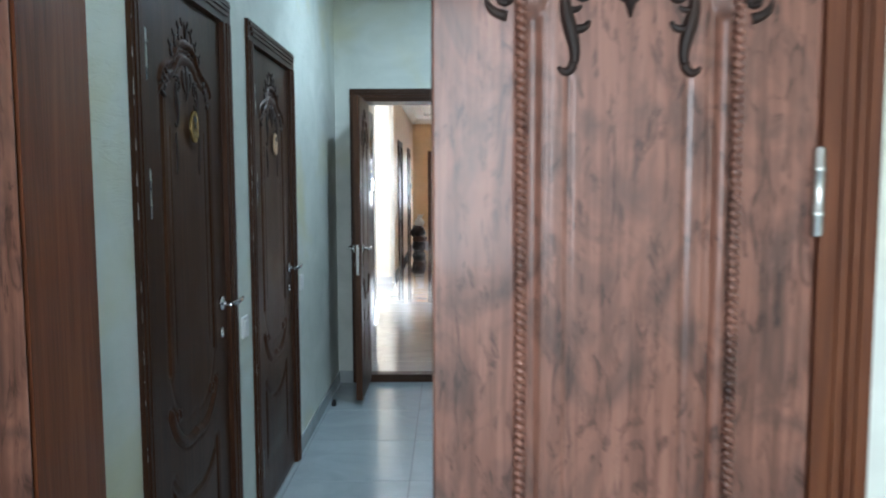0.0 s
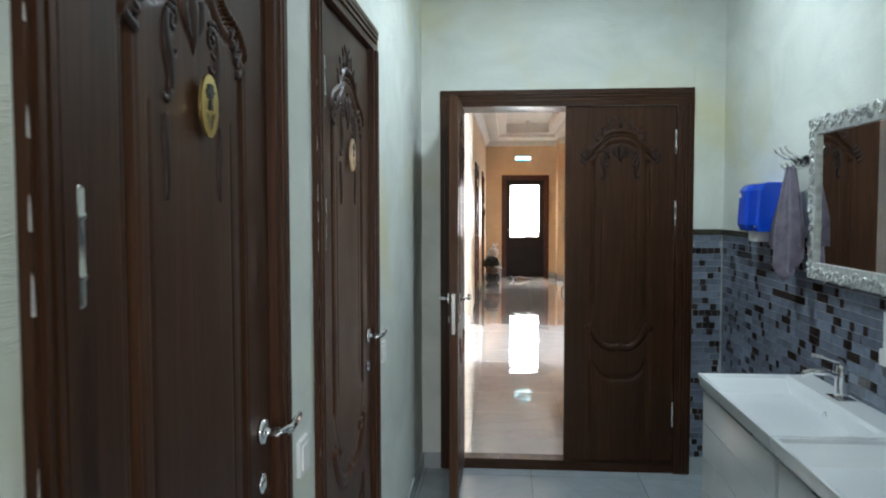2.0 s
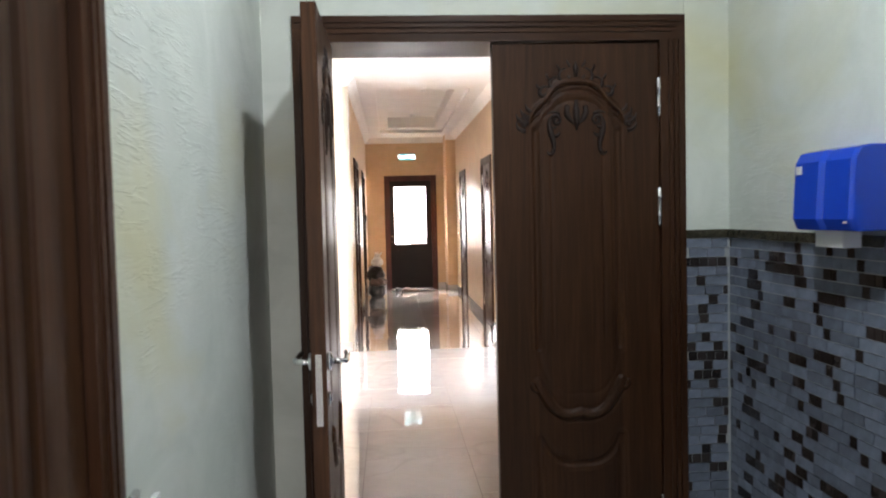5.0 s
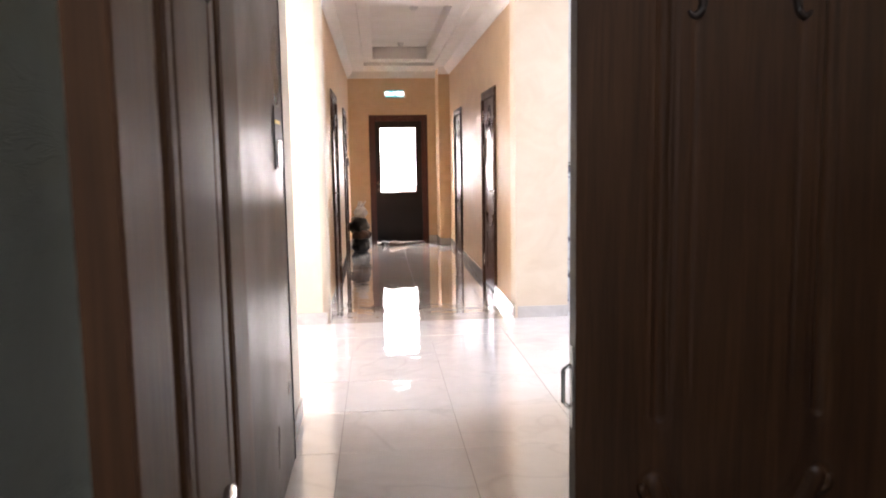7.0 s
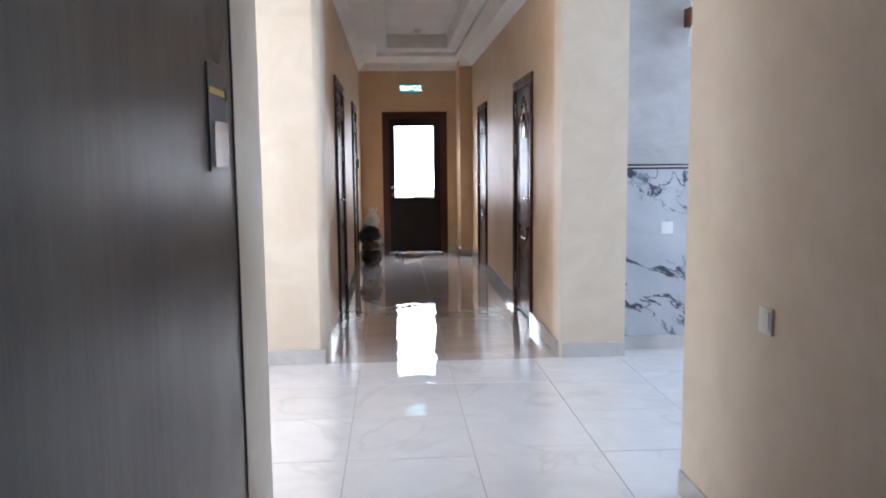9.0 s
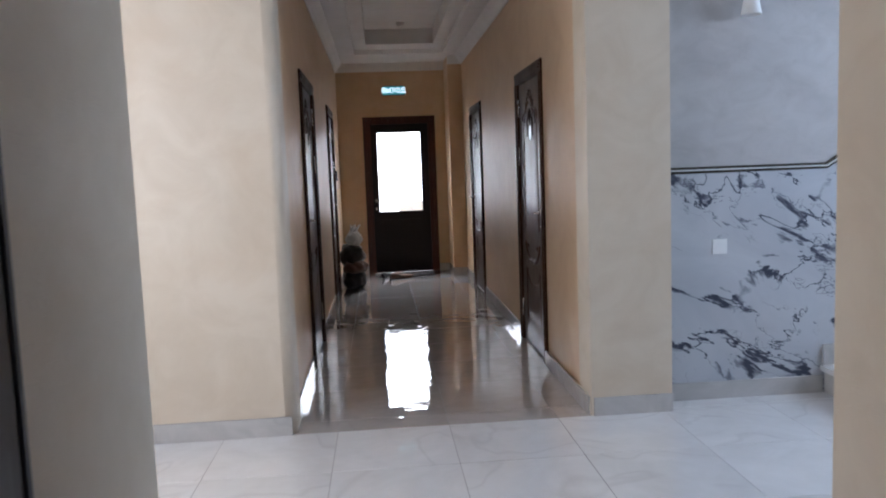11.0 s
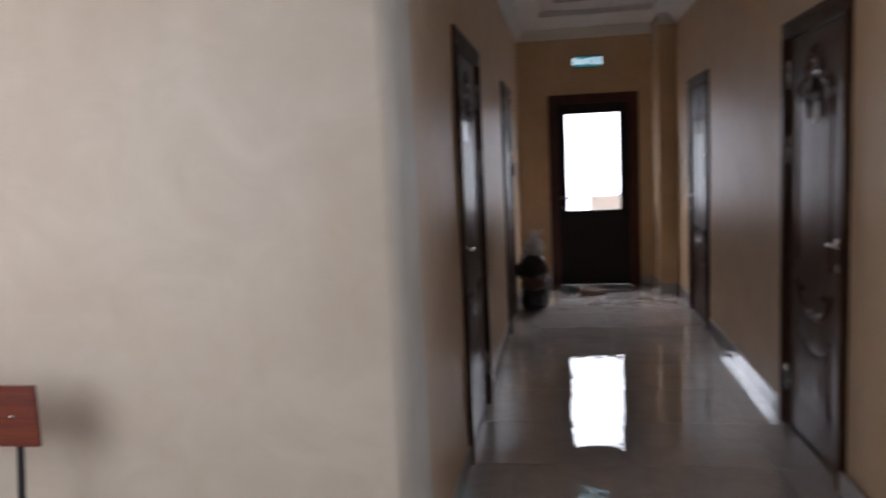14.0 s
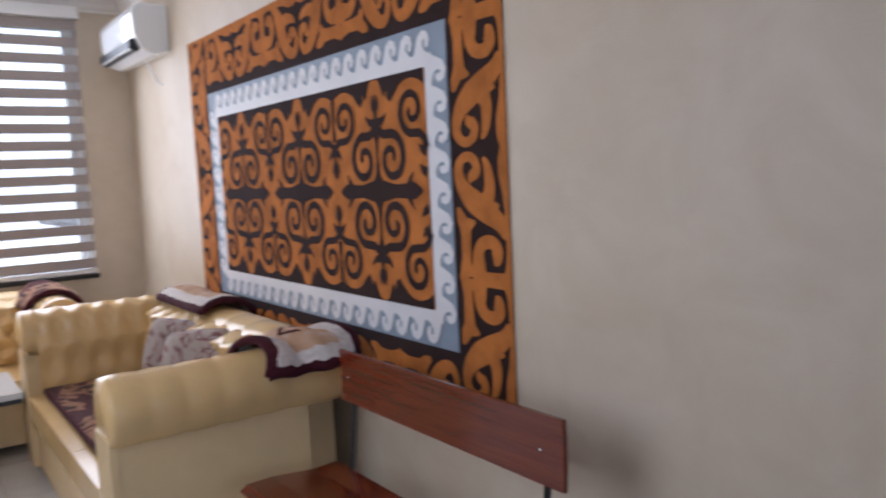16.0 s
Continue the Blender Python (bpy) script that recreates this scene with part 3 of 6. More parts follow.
def skirting(name, p, q, n, z0, h, mat, label, d=0.012):
    x0, x1 = sorted((p[0], q[0]))
    y0, y1 = sorted((p[1], q[1]))
    if n[0]:
        x0, x1 = sorted((p[0], p[0] + n[0] * d))
    else:
        y0, y1 = sorted((p[1], p[1] + n[1] * d))
    return structure(name, boxes((x0, x1, y0, y1, z0, z0 + h)), mat, label, "baseboard", 0.002)


SK = "grey polished tile baseboard"
for i, (p, q, n) in enumerate([((HL, 2.14), (HL, 2.79), (1, 0)), ((HR, 1.61), (HR, 2.92), (-1, 0)), ((-5.6, MW), (HL, MW), (0, -1)), ((HR, MW), (1.966, MW), (0, -1)),
                               ((HL, MW + 0.03), (HL, 6.45), (1, 0)), ((HL, 7.46), (HL, 9.19), (1, 0)), ((HL, 10.12), (HL, 11.5), (1, 0)),
                               ((HR - 0.014, MW + 0.03), (HR - 0.014, 6.23), (-1, 0)), ((HR, 7.185), (HR, 9.26), (-1, 0)), ((HR, 10.2), (HR, 10.97), (-1, 0)),
                               ((1.35, 10.98), (HR, 10.98), (0, -1)), ((1.35, 10.98), (1.35, 11.53), (-1, 0)), ((HL, 11.54), (0.245, 11.54), (0, -1)), ((1.207, 11.54), (1.35, 11.54), (0, -1)),
                               ((1.98, 5.285), (2.92, 5.285), (0, -1)), ((-5.6, 2.8), (-5.6, MW - 0.02), (1, 0))]):
    skirting("baseboard_%d" % (i + 1), p, q, n, F, 0.10, SKIRT, SK)
for i, (a, b) in enumerate([(-4.12, -3.58), (-2.685, -2.43), (-1.534, -0.01)]):
    skirting("baseboard_stalls_%d" % (i + 1), (XL, a), (XL, b), (1, 0), 0, 0.085, SKIRT_W, "light grey tile baseboard", 0.01)
skirting("baseboard_washroom_end", (XL, 0), (0.0, 0), (0, -1), 0, 0.085, SKIRT_W, "light grey tile baseboard", 0.01)
skirting("baseboard_basins", (XR + 0.004, -4.1), (XR + 0.004, -0.01), (-1, 0), 0, 0.10, SKIRT_W, "light grey tile baseboard", 0.01)
skirting("baseboard_end_right", (1.384, 0), (XR, 0), (0, -1), 0, 0.10, SKIRT_W, "light grey tile baseboard", 0.01)

floor_w = structure("floor_washroom", boxes((XL - T, XR + T, -4.35, 0.06, -0.1, -0.004)), GROUT, "bluish grey tiled washroom floor", "floor")
floor_e = structure("floor_entry", boxes((-1.85, 3.25, -8.3, -4.35, -0.1, -0.002)), FLOOR_W, "bluish grey tiled entry floor", "floor")
floor_h = structure("floor_hall", boxes((HL - T, HR + T, 0.06, 2.55, -0.1, F - 0.0025), (-5.85, 6.25, 2.55, 5.5, -0.1, F - 0.0025), (HL - T, HR + T, 5.5, 11.75, -0.1, F - 0.0025)), GROUT_L, "polished marble tiled hall floor", "floor")
structure("threshold_strip", boxes((0.0, 1.384, 0.004, 0.105, -0.002, F + 0.006)), WOOD_H, "dark wooden threshold of the double door", "threshold", 0.004)
ground = structure("ground", boxes((-60, 60, 12.5, 130, -0.6, -0.3)), GROUT_L, "pale paved yard beyond the glass door", "ground")

# ---------------------------------------------------------------- carved doors
def arch(w, m, zb, zs, zt, n=10):
    """Outline of an arched panel: up one side, over an ogee head, down the other side."""
    left = [(m, zb), (m, (zb + zs) / 2), (m, zs)] + bez((m, zs), (m + 0.02, zs + 0.07), (w / 2 - 0.13, zs + 0.03), (w / 2 - 0.085, zt - 0.03), n)[1:] + bez((w / 2 - 0.085, zt - 0.03), (w / 2 - 0.06, zt), (w / 2 - 0.03, zt), (w / 2, zt), 6)[1:]
    return left + [(w - x, z) for x, z in left[-2::-1]]


def bar(bm, pts, y, r, depth):
    tube(bm, [(x, y, z) for x, z in pts], r, 6, True, (1, depth))


def scroll_set(w, h, y, k=1.0, tails=False):
    """The carved pieces of an upper panel, one mesh each: crest, shoulder leaves, hanging scrolls, middle drop."""
    c, top = w / 2, h - 0.12
    out = []

    def put(pts, ws):
        tube(bm, [(x, y, z) for x, z in pts], [q * 0.58 for q in ws], 5, True, (1, 0.75))

    bm = bmesh.new()
    for s in (-1, 1):
        for dx, dz, r, st, tn in ((0.035, 0.0, 0.028, 1.6, 0.9), (0.075, -0.025, 0.024, 1.9, 0.9), (0.115, -0.055, 0.022, 2.2, 0.8)):
            p = spiral(c + s * dx * k, top + dz, r, tn, st if s > 0 else math.pi - st, -s, 14)
            put(p, taper(14, 0.006, 0.014, 0.008))
        for dx, dz, ln in ((0.02, 0.035, 0.026), (0.055, 0.02, 0.026), (0.095, -0.01, 0.024), (0.13, -0.045, 0.022)):
            a = (c + s * dx * k, top + dz)
            put(bez(a, (a[0] + s * 0.006, a[1] + 0.01), (a[0] + s * 0.014, a[1] + ln * 0.7), (a[0] + s * 0.012, a[1] + ln), 6), taper(6, 0.006, 0.011, 0.003))
    put([(c, top + 0.055), (c, top + 0.03), (c, top)], [0.004, 0.018, 0.012])
    out.append(("crest_carving", bm))
    for s in (-1, 1):
        bm = bmesh.new()
        for dx, dz, ln in ((0.165, -0.145, 0.05), (0.178, -0.165, 0.055), (0.185, -0.19, 0.045), (0.15, -0.125, 0.045)):
            a = (c + s * dx * k, top + dz)
            b = (c + s * (dx + ln * 0.7) * k, top + dz + ln * 0.7)
            put(bez(a, (a[0] + s * 0.02, a[1] + 0.005), (b[0], b[1] - 0.02), b, 8), taper(8, 0.016, 0.013, 0.004))
        put(spiral(c + s * 0.192 * k, top - 0.16, 0.02, 1.1, 0 if s > 0 else math.pi, s, 12), taper(12, 0.005, 0.012, 0.008))
        out.append(("shoulder_leaf", bm))
        bm = bmesh.new()
        put(spiral(c + s * 0.074, top - 0.152, 0.018, 1.2, (0.6 if s > 0 else math.pi - 0.6), s, 16), taper(16, 0.011, 0.009, 0.012))
        put(bez((c + s * 0.088, top - 0.140), (c + s * 0.118, top - 0.17), (c + s * 0.07, top - 0.225), (c + s * 0.086, top - 0.262), 14), taper(14, 0.010, 0.021, 0.012))
        put(bez((c + s * 0.084, top - 0.255), (c + s * 0.088, top - 0.275), (c + s * 0.102, top - 0.274), (c + s * 0.108, top - 0.262), 7), taper(7, 0.014, 0.013, 0.006))
        put(bez((c + s * 0.098, top - 0.19), (c + s * 0.085, top - 0.215), (c + s * 0.066, top - 0.208), (c + s * 0.062, top - 0.195), 8), taper(8, 0.010, 0.013, 0.007))
        put(bez((c + s * 0.1, top - 0.172), (c + s * 0.09, top - 0.182), (c + s * 0.078, top - 0.18), (c + s * 0.074, top - 0.172), 7), taper(7, 0.008, 0.010, 0.005))
        put(bez((c + s * 0.105, top - 0.128), (c + s * 0.09, top - 0.118), (c + s * 0.07, top - 0.122), (c + s * 0.06, top - 0.13), 7), taper(7, 0.004, 0.009, 0.007))
        out.append(("hanging_scroll", bm))
        if tails:
            bm = bmesh.new()
            put(bez((c + s * 0.10, top - 0.29), (c + s * 0.118, top - 0.31), (c + s * 0.086, top - 0.37), (c + s * 0.104, top - 0.415), 12), taper(12, 0.008, 0.015, 0.009))
            out.append(("scroll_tail", bm))
    bm = bmesh.new()
    for s in (-1, 1):
        put(bez((c + s * 0.03, top - 0.10), (c + s * 0.045, top - 0.125), (c + s * 0.028, top - 0.15), (c, top - 0.17), 8), taper(8, 0.016, 0.02, 0.005))
    put([(c, top - 0.08), (c, top - 0.12), (c, top - 0.16), (c, top - 0.19)], [0.01, 0.024, 0.02, 0.003])
    out.append(("middle_drop", bm))
    for s in (-1, 1):
        bm = bmesh.new()
        put(spiral(c + s * 0.155, 0.765, 0.02, 1.1, 2.6 if s < 0 else 0.5, -s, 14), taper(14, 0.018, 0.016, 0.010))
        out.append(("lower_scroll", bm))
    return out


def relief(w, h, step, beads):
    """The carved face as heights over a grid: sunk panel grooves, a coved crown, swags between the panels."""
    c = w / 2
    nx = int(w / step)
    xs = np.linspace(0, w, nx + 1)
    zs = [0.0]
    while zs[-1] < h - 1e-6:
        z = zs[-1]
        fine = z > h - 0.42 or 0.40 < z < 0.92
        zs.append(min(h, z + (step * 1.25 if fine else 0.03)))
    zs = np.array(zs)
    X, Z = np.meshgrid(xs, zs)

    def away(pts):
        d = np.full(X.shape, 9.0)
        for (ax, az), (bx, bz) in zip(pts, pts[1:]):
            ex, ez = bx - ax, bz - az
            q = np.clip(((X - ax) * ex + (Z - az) * ez) / (ex * ex + ez * ez + 1e-12), 0, 1)
            d = np.minimum(d, np.hypot(X - ax - q * ex, Z - az - q * ez))
        return d

    def both(half):
        return half + [(w - x, z) for x, z in half[-2::-1]]

    H = np.zeros(X.shape)
    g = 0.012 if beads else 0.0115
    side = away(arch(w, 0.15, 0.90, h - 0.27, h - 0.15)[:3])
    side = np.minimum(side, away([(w - x, z) for x, z in arch(w, 0.15, 0.90, h - 0.27, h - 0.15)[:3]]))
    cup = away(both(bez((0.15, 0.90), (0.16, 0.80), (c - 0.10, 0.70), (c, 0.735))))
    H -= 0.0095 * np.exp(-(side / g) ** 4) + 0.0025 * np.exp(-((side - 0.021) / 0.0032) ** 2)
    H -= 0.0018 * np.exp(-(cup / 0.008) ** 2) * (side > 0.02)
    inner = [(0.205, 0.95), (0.205, h - 0.40)]
    H -= 0.003 * np.exp(-(np.minimum(away(inner), away([(w - x, z) for x, z in inner])) / 0.0035) ** 2)
    low = both([(0.15, 0.2), (0.15, 0.57)] + bez((0.15, 0.57), (0.17, 0.53), (c - 0.10, 0.46), (c, 0.475))[1:]) + [(0.15, 0.2)]
    dl = away(low)
    H -= 0.008 * np.exp(-(dl / g) ** 4)
    H -= 0.0025 * np.exp(-((dl - 0.021) / 0.0032) ** 2)
    swag = away(both(bez((0.145, 0.775), (0.19, 0.67), (c - 0.07, 0.635), (c, 0.66))))
    H += 0.010 * np.sqrt(np.clip(1 - (swag / 0.017) ** 2, 0, 1)) - 0.004 * np.exp(-((swag - 0.021) / 0.004) ** 2)
    outer, under = arch(w, 0.135, 0.90, h - 0.27, h - 0.135), arch(w, 0.165, 0.90, h - 0.31, h - 0.208)
    zo = np.interp(xs, [p[0] for p in outer[2:-2]], [p[1] for p in outer[2:-2]])[None, :]
    zi = np.interp(xs, [p[0] for p in under[2:-2]], [p[1] for p in under[2:-2]])[None, :]
    t = np.clip((zo - Z) / (zo - zi), 0, 1)
    on = (Z < zo) & (Z > zi) & (X > 0.135) & (X < w - 0.135)
    cove = np.interp(t, [0.0, 0.05, 0.10, 0.14, 0.22, 0.27, 0.33, 0.38, 0.45, 0.52, 0.75, 1.0], [0.004, 0.009, 0.006, -0.009, -0.009, 0.004, 0.004, -0.008, -0.007, 0.005, 0.003, -0.005])
    H = np.where(on, cove, H)
    do = away(outer[2:-2])
    H = np.where(~on & (do < 0.011), 0.009 * np.sqrt(np.clip(1 - (do / 0.011) ** 2, 0, 1)), H)
    return xs, zs, H


FACES = {}


def carved_face(w, h, out, t, step, beads, mat):
    """A closed relief slab 12 mm deep for one side of a leaf."""
    key = (round(w, 3), round(h, 3), out, step, beads, mat.name)
    if key in FACES:
        return FACES[key]
    xs, zs, H = relief(w, h, step, beads)
    nz, nx = H.shape
    y0 = 0.0 if out < 0 else t
    X, Z = np.meshgrid(xs, zs)
    top = np.stack([X, y0 + out * H, Z], -1).reshape(-1, 3)
    loop = [i for i in range(nx)] + [j * nx + nx - 1 for j in range(1, nz)] + [(nz - 1) * nx + i for i in range(nx - 2, -1, -1)] + [j * nx for j in range(nz - 2, 0, -1)]
    rim = top[loop].copy()
    rim[:, 1] = y0 - out * 0.012
    n0 = nz * nx
    quads = []
    for j in range(nz - 1):
        for i in range(nx - 1):
            a = j * nx + i
            quads.append((a, a + 1, a + nx + 1, a + nx) if out < 0 else (a, a + nx, a + nx + 1, a + 1))
    smooth = len(quads)
    m = len(loop)
    for k in range(m):
        a, b, c2, d = loop[k], loop[(k + 1) % m], n0 + (k + 1) % m, n0 + k
        quads.append((a, d, c2, b) if out < 0 else (a, b, c2, d))
    me = bpy.data.meshes.new("carved_face")
    me.from_pydata(np.concatenate([top, rim]).tolist(), [], quads)
    me.materials.append(mat)
    me.polygons.foreach_set("use_smooth", [k < smooth for k in range(len(quads))])
    FACES[key] = me
    return me


def lever(parent, x, z, y, out, toward, mat=None):
    """A lever handle with its rose and a keyhole cover, on the face at y that looks along out."""
    mat = mat or CHROME
    turn = pose(x, y, z, 90 if out < 0 else -90)
    part("rose", lathe(bmesh.new(), [(0.0, 0), (0.026, 0), (0.026, 0.006), (0.022, 0.011), (0.0001, 0.012)], 20), mat, parent, "chrome handle rose", at=turn, smooth=True)
    bm = bmesh.new()
    tube(bm, [(x, y, z), (x, y + out * 0.035, z), (x + toward * 0.008, y + out * 0.048, z), (x + toward * 0.03, y + out * 0.052, z), (x + toward * 0.08, y + out * 0.05, z + 0.002), (x + toward * 0.12, y + out * 0.044, z + 0.004)], [0.009, 0.009, 0.0095, 0.009, 0.0085, 0.007], 10)
    part("lever", bm, mat, parent, "chrome door lever", smooth=True)
    part("keyhole_cover", lathe(bmesh.new(), [(0.0, 0), (0.02, 0), (0.02, 0.005), (0.006, 0.009), (0.0001, 0.009)], 16), mat, parent, "chrome lock cover", at=pose(x, y, z - 0.105, 90 if out < 0 else -90), smooth=True)


def hinge(parent, x, y, z):
    bm = bmesh.new()
    lathe(bm, [(0.006, -0.070), (0.0095, -0.065), (0.0095, -0.039), (0.011, -0.037), (0.011, -0.031), (0.0095, -0.029), (0.0095, 0.029), (0.011, 0.031), (0.011, 0.037), (0.0095, 0.039), (0.0095, 0.065), (0.006, 0.070)], 12)
    part("hinge", bm, STEEL, parent, "steel barrel hinge", at=pose(x, y, z), smooth=True)


def leaf_parts(parent, w, h, t=0.042, mat=None, faces=(-1, 1), beads=False, at=None, step=0.004, tails=False):
    """A carved leaf: x from hinge to free edge, faces at y 0 (looking -y) and y t."""
    mat = mat or WOOD
    parent = part("leaf", boxes((0, w, 0.0115 if -1 in faces else 0, t - 0.0115 if 1 in faces else t, 0, h)), [mat], parent, at=at)
    for out in faces:
        y = 0.0 if out < 0 else t
        face = new("carved_face", carved_face(w, h, out, t, step, beads, mat))
        face.parent = parent
        face["label"] = "carved panelled door face"
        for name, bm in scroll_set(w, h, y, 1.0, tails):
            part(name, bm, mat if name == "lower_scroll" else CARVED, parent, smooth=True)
        if beads:
            for x in (0.132, w - 0.132):
                bm = bmesh.new()
                tube(bm, [(x, y + out * 0.004, 0.9), (x, y + out * 0.004, h - 0.28)], 0.006, 6)
                for k in range(66):
                    z = 0.93 + k * 0.0125
                    tube(bm, [(x - 0.007, y + out * 0.008, z), (x + 0.007, y + out * 0.008, z + 0.008)], 0.0055, 5)
                part("bead_moulding", bm, WOOD_ENTRY, parent, "twisted rope beading", smooth=True)
    return parent


def casing(parent, w, h, fw, d0, d1, mat=None, mat_h=None, z0=0.0):
    """A moulded frame of outer size w x h, bars fw wide, from depth d0 (proud) to d1, flat side grooves included."""
    mat, mat_h = mat or WOOD, mat_h or WOOD_H
    for x0, x1 in ((0, fw), (w - fw, w)):
        bm = boxes((x0, x1, d0, d1, z0, h - fw))
        sx = 1 if x0 == 0 else -1
        o = x0 if x0 == 0 else x1
        for k, dd in ((0.012, 0.006), (0.03, 0.008), (0.048, 0.006)):
            a, b = sorted((o + sx * k, o + sx * (k + 0.012)))
            box(bm, a, b, d0 - dd, d0, z0, h - fw)
        part("jamb", bm, mat, parent, bevel=0.0015)
    bm = boxes((0, w, d0, d1, h - fw, h))
    for k, dd in ((0.012, 0.006), (0.03, 0.008), (0.048, 0.006)):
        box(bm, k, w - k, d0 - dd, d0, h - k - 0.012, h - k)
    part("head", bm, mat_h, parent, bevel=0.0015)


def oval_sign(name, m, plate, label):
    ob = thing(name, m, label, "sign")
    bm = bmesh.new()
    ring = [(0.034 * math.cos(2 * math.pi * k / 28), 0.05 * math.sin(2 * math.pi * k / 28)) for k in range(28)]
    a = [bm.verts.new((x, 0, z)) for x, z in ring]
    b = [bm.verts.new((x, -0.006, z)) for x, z in ring]
    bm.faces.new(a)
    bm.faces.new(b[::-1])
    for k in range(28):
        bm.faces.new((a[k], a[(k + 1) % 28], b[(k + 1) % 28], b[k]))
    part("plate", bm, plate, ob, bevel=0.001)
    bm = bmesh.new()
    tube(bm, [(0, -0.0075, 0.034), (0, -0.0075, 0.012)], [0.011, 0.012], 8, True, (1, 0.1))
    tube(bm, [(-0.016, -0.0075, 0.022), (0.016, -0.0075, 0.022)], 0.003, 6, True, (1, 0.3))
    tube(bm, [(0, -0.0075, 0.01), (0, -0.0075, -0.006)], [0.006, 0.009], 8, True, (1, 0.15))
    ribbon(bm, [(-0.013, -0.012), (0.0, -0.036), (0.013, -0.012)], 0.005, -0.0075)
    part("pictogram", bm, BLACK, ob, "black silhouette of a hat and collar")
    return ob


DOUBLE_W, DOUBLE_H, FW = 1.384, 2.13, 0.09
LEAF_W, LEAF_H = 0.598, 1.985


def casing_thing(name, m, w, h, fw, d0, d1, label, mat=None, mat_h=None):
    ob = thing(name, m, label, "door frame")
    ob["kind"] = "structure"
    casing(ob, w, h, fw, d0, d1, mat, mat_h)
    return ob


# washroom double door: one leaf shut, one swung into the washroom
casing_thing("door_frame_1", pose(0, 0, 0), DOUBLE_W, DOUBLE_H, FW, -0.012, 0.262, "dark stained moulded wooden double door frame")
shut = thing("door_leaf", Matrix.Translation((1.292, 0.004, 0.05)) @ Matrix.Rotation(math.pi, 4, "Z") @ Matrix.Translation((0, -0.042, 0)), "shut dark carved wooden leaf of the washroom double door", "door", "washroom double door")
leaf_parts(shut, LEAF_W, LEAF_H, faces=(1,))
for z in (1.40, 1.79, 0.28):
    hinge(shut, 0.002, 0.049, z)
part("latch_plate", boxes((LEAF_W - 0.001, LEAF_W + 0.0025, 0.012, 0.03, 0.88, 1.03)), STEEL, shut, "steel latch plate", bevel=0.001)
part("flush_bolt", tube(bmesh.new(), [(LEAF_W - 0.01, 0.008, 0.9), (LEAF_W + 0.012, 0.002, 0.92), (LEAF_W + 0.012, 0.002, 0.98), (LEAF_W - 0.01, 0.008, 1.0)], 0.004, 6), STEEL, shut, "steel bolt pull")

OPEN1 = thing("door_leaf", Matrix.Translation((0.094, 0.0, 0.035)) @ Matrix.Rotation(radians(-90.0), 4, "Z"), "open dark carved wooden leaf of the washroom double door", "door", "washroom double door")
leaf_parts(OPEN1, LEAF_W, LEAF_H, faces=(1, -1))
part("free_edge", boxes((LEAF_W - 0.0005, LEAF_W + 0.003, 0.002, 0.040, 0.002, LEAF_H - 0.002)), LEAF_EDGE, OPEN1, "brown bare leaf edge")
part("lock_plate", boxes((LEAF_W + 0.0025, LEAF_W + 0.005, 0.012, 0.030, 0.83, 1.03)), STEEL, OPEN1, "steel lock face plate", bevel=0.001)
lever(OPEN1, LEAF_W - 0.055, 1.0, 0.0, -1, -1)
lever(OPEN1, LEAF_W - 0.055, 1.0, 0.042, 1, -1)

# entry double door, leaves hung on the near side
casing_thing("door_frame_2", pose(EX, -4.35, 0), EW, DOUBLE_H, FW, -0.012, 0.222, "brown stained moulded wooden entry door frame", WOOD_EDGE, WOOD_EDGE)
entry = thing("door_leaf", Matrix.Translation((EX + EW - 0.092, -4.352, 0.02)) @ Matrix.Rotation(math.pi + radians(3.5), 4, "Z") @ Matrix.Translation((0, -0.042, 0)), "slightly ajar brown oak carved leaf with rope beading", "door", "entry double door")
leaf_parts(entry, LEAF_W - 0.006, LEAF_H + 0.015, mat=WOOD_ENTRY, faces=(1,), beads=True)
for z in (1.43, 1.79, 0.28):
    hinge(entry, 0.002, 0.05, z)
entry2 = thing("door_leaf", Matrix.Translation((EX + 0.088, -4.372, 0.02)) @ Matrix.Rotation(radians(-110), 4, "Z") @ Matrix.Translation((0, -0.042, 0)), "open brown oak carved leaf with rope beading", "door", "entry double door")
leaf_parts(entry2, LEAF_W - 0.006, LEAF_H + 0.015, mat=WOOD_ENTRY, faces=(1,), beads=True)


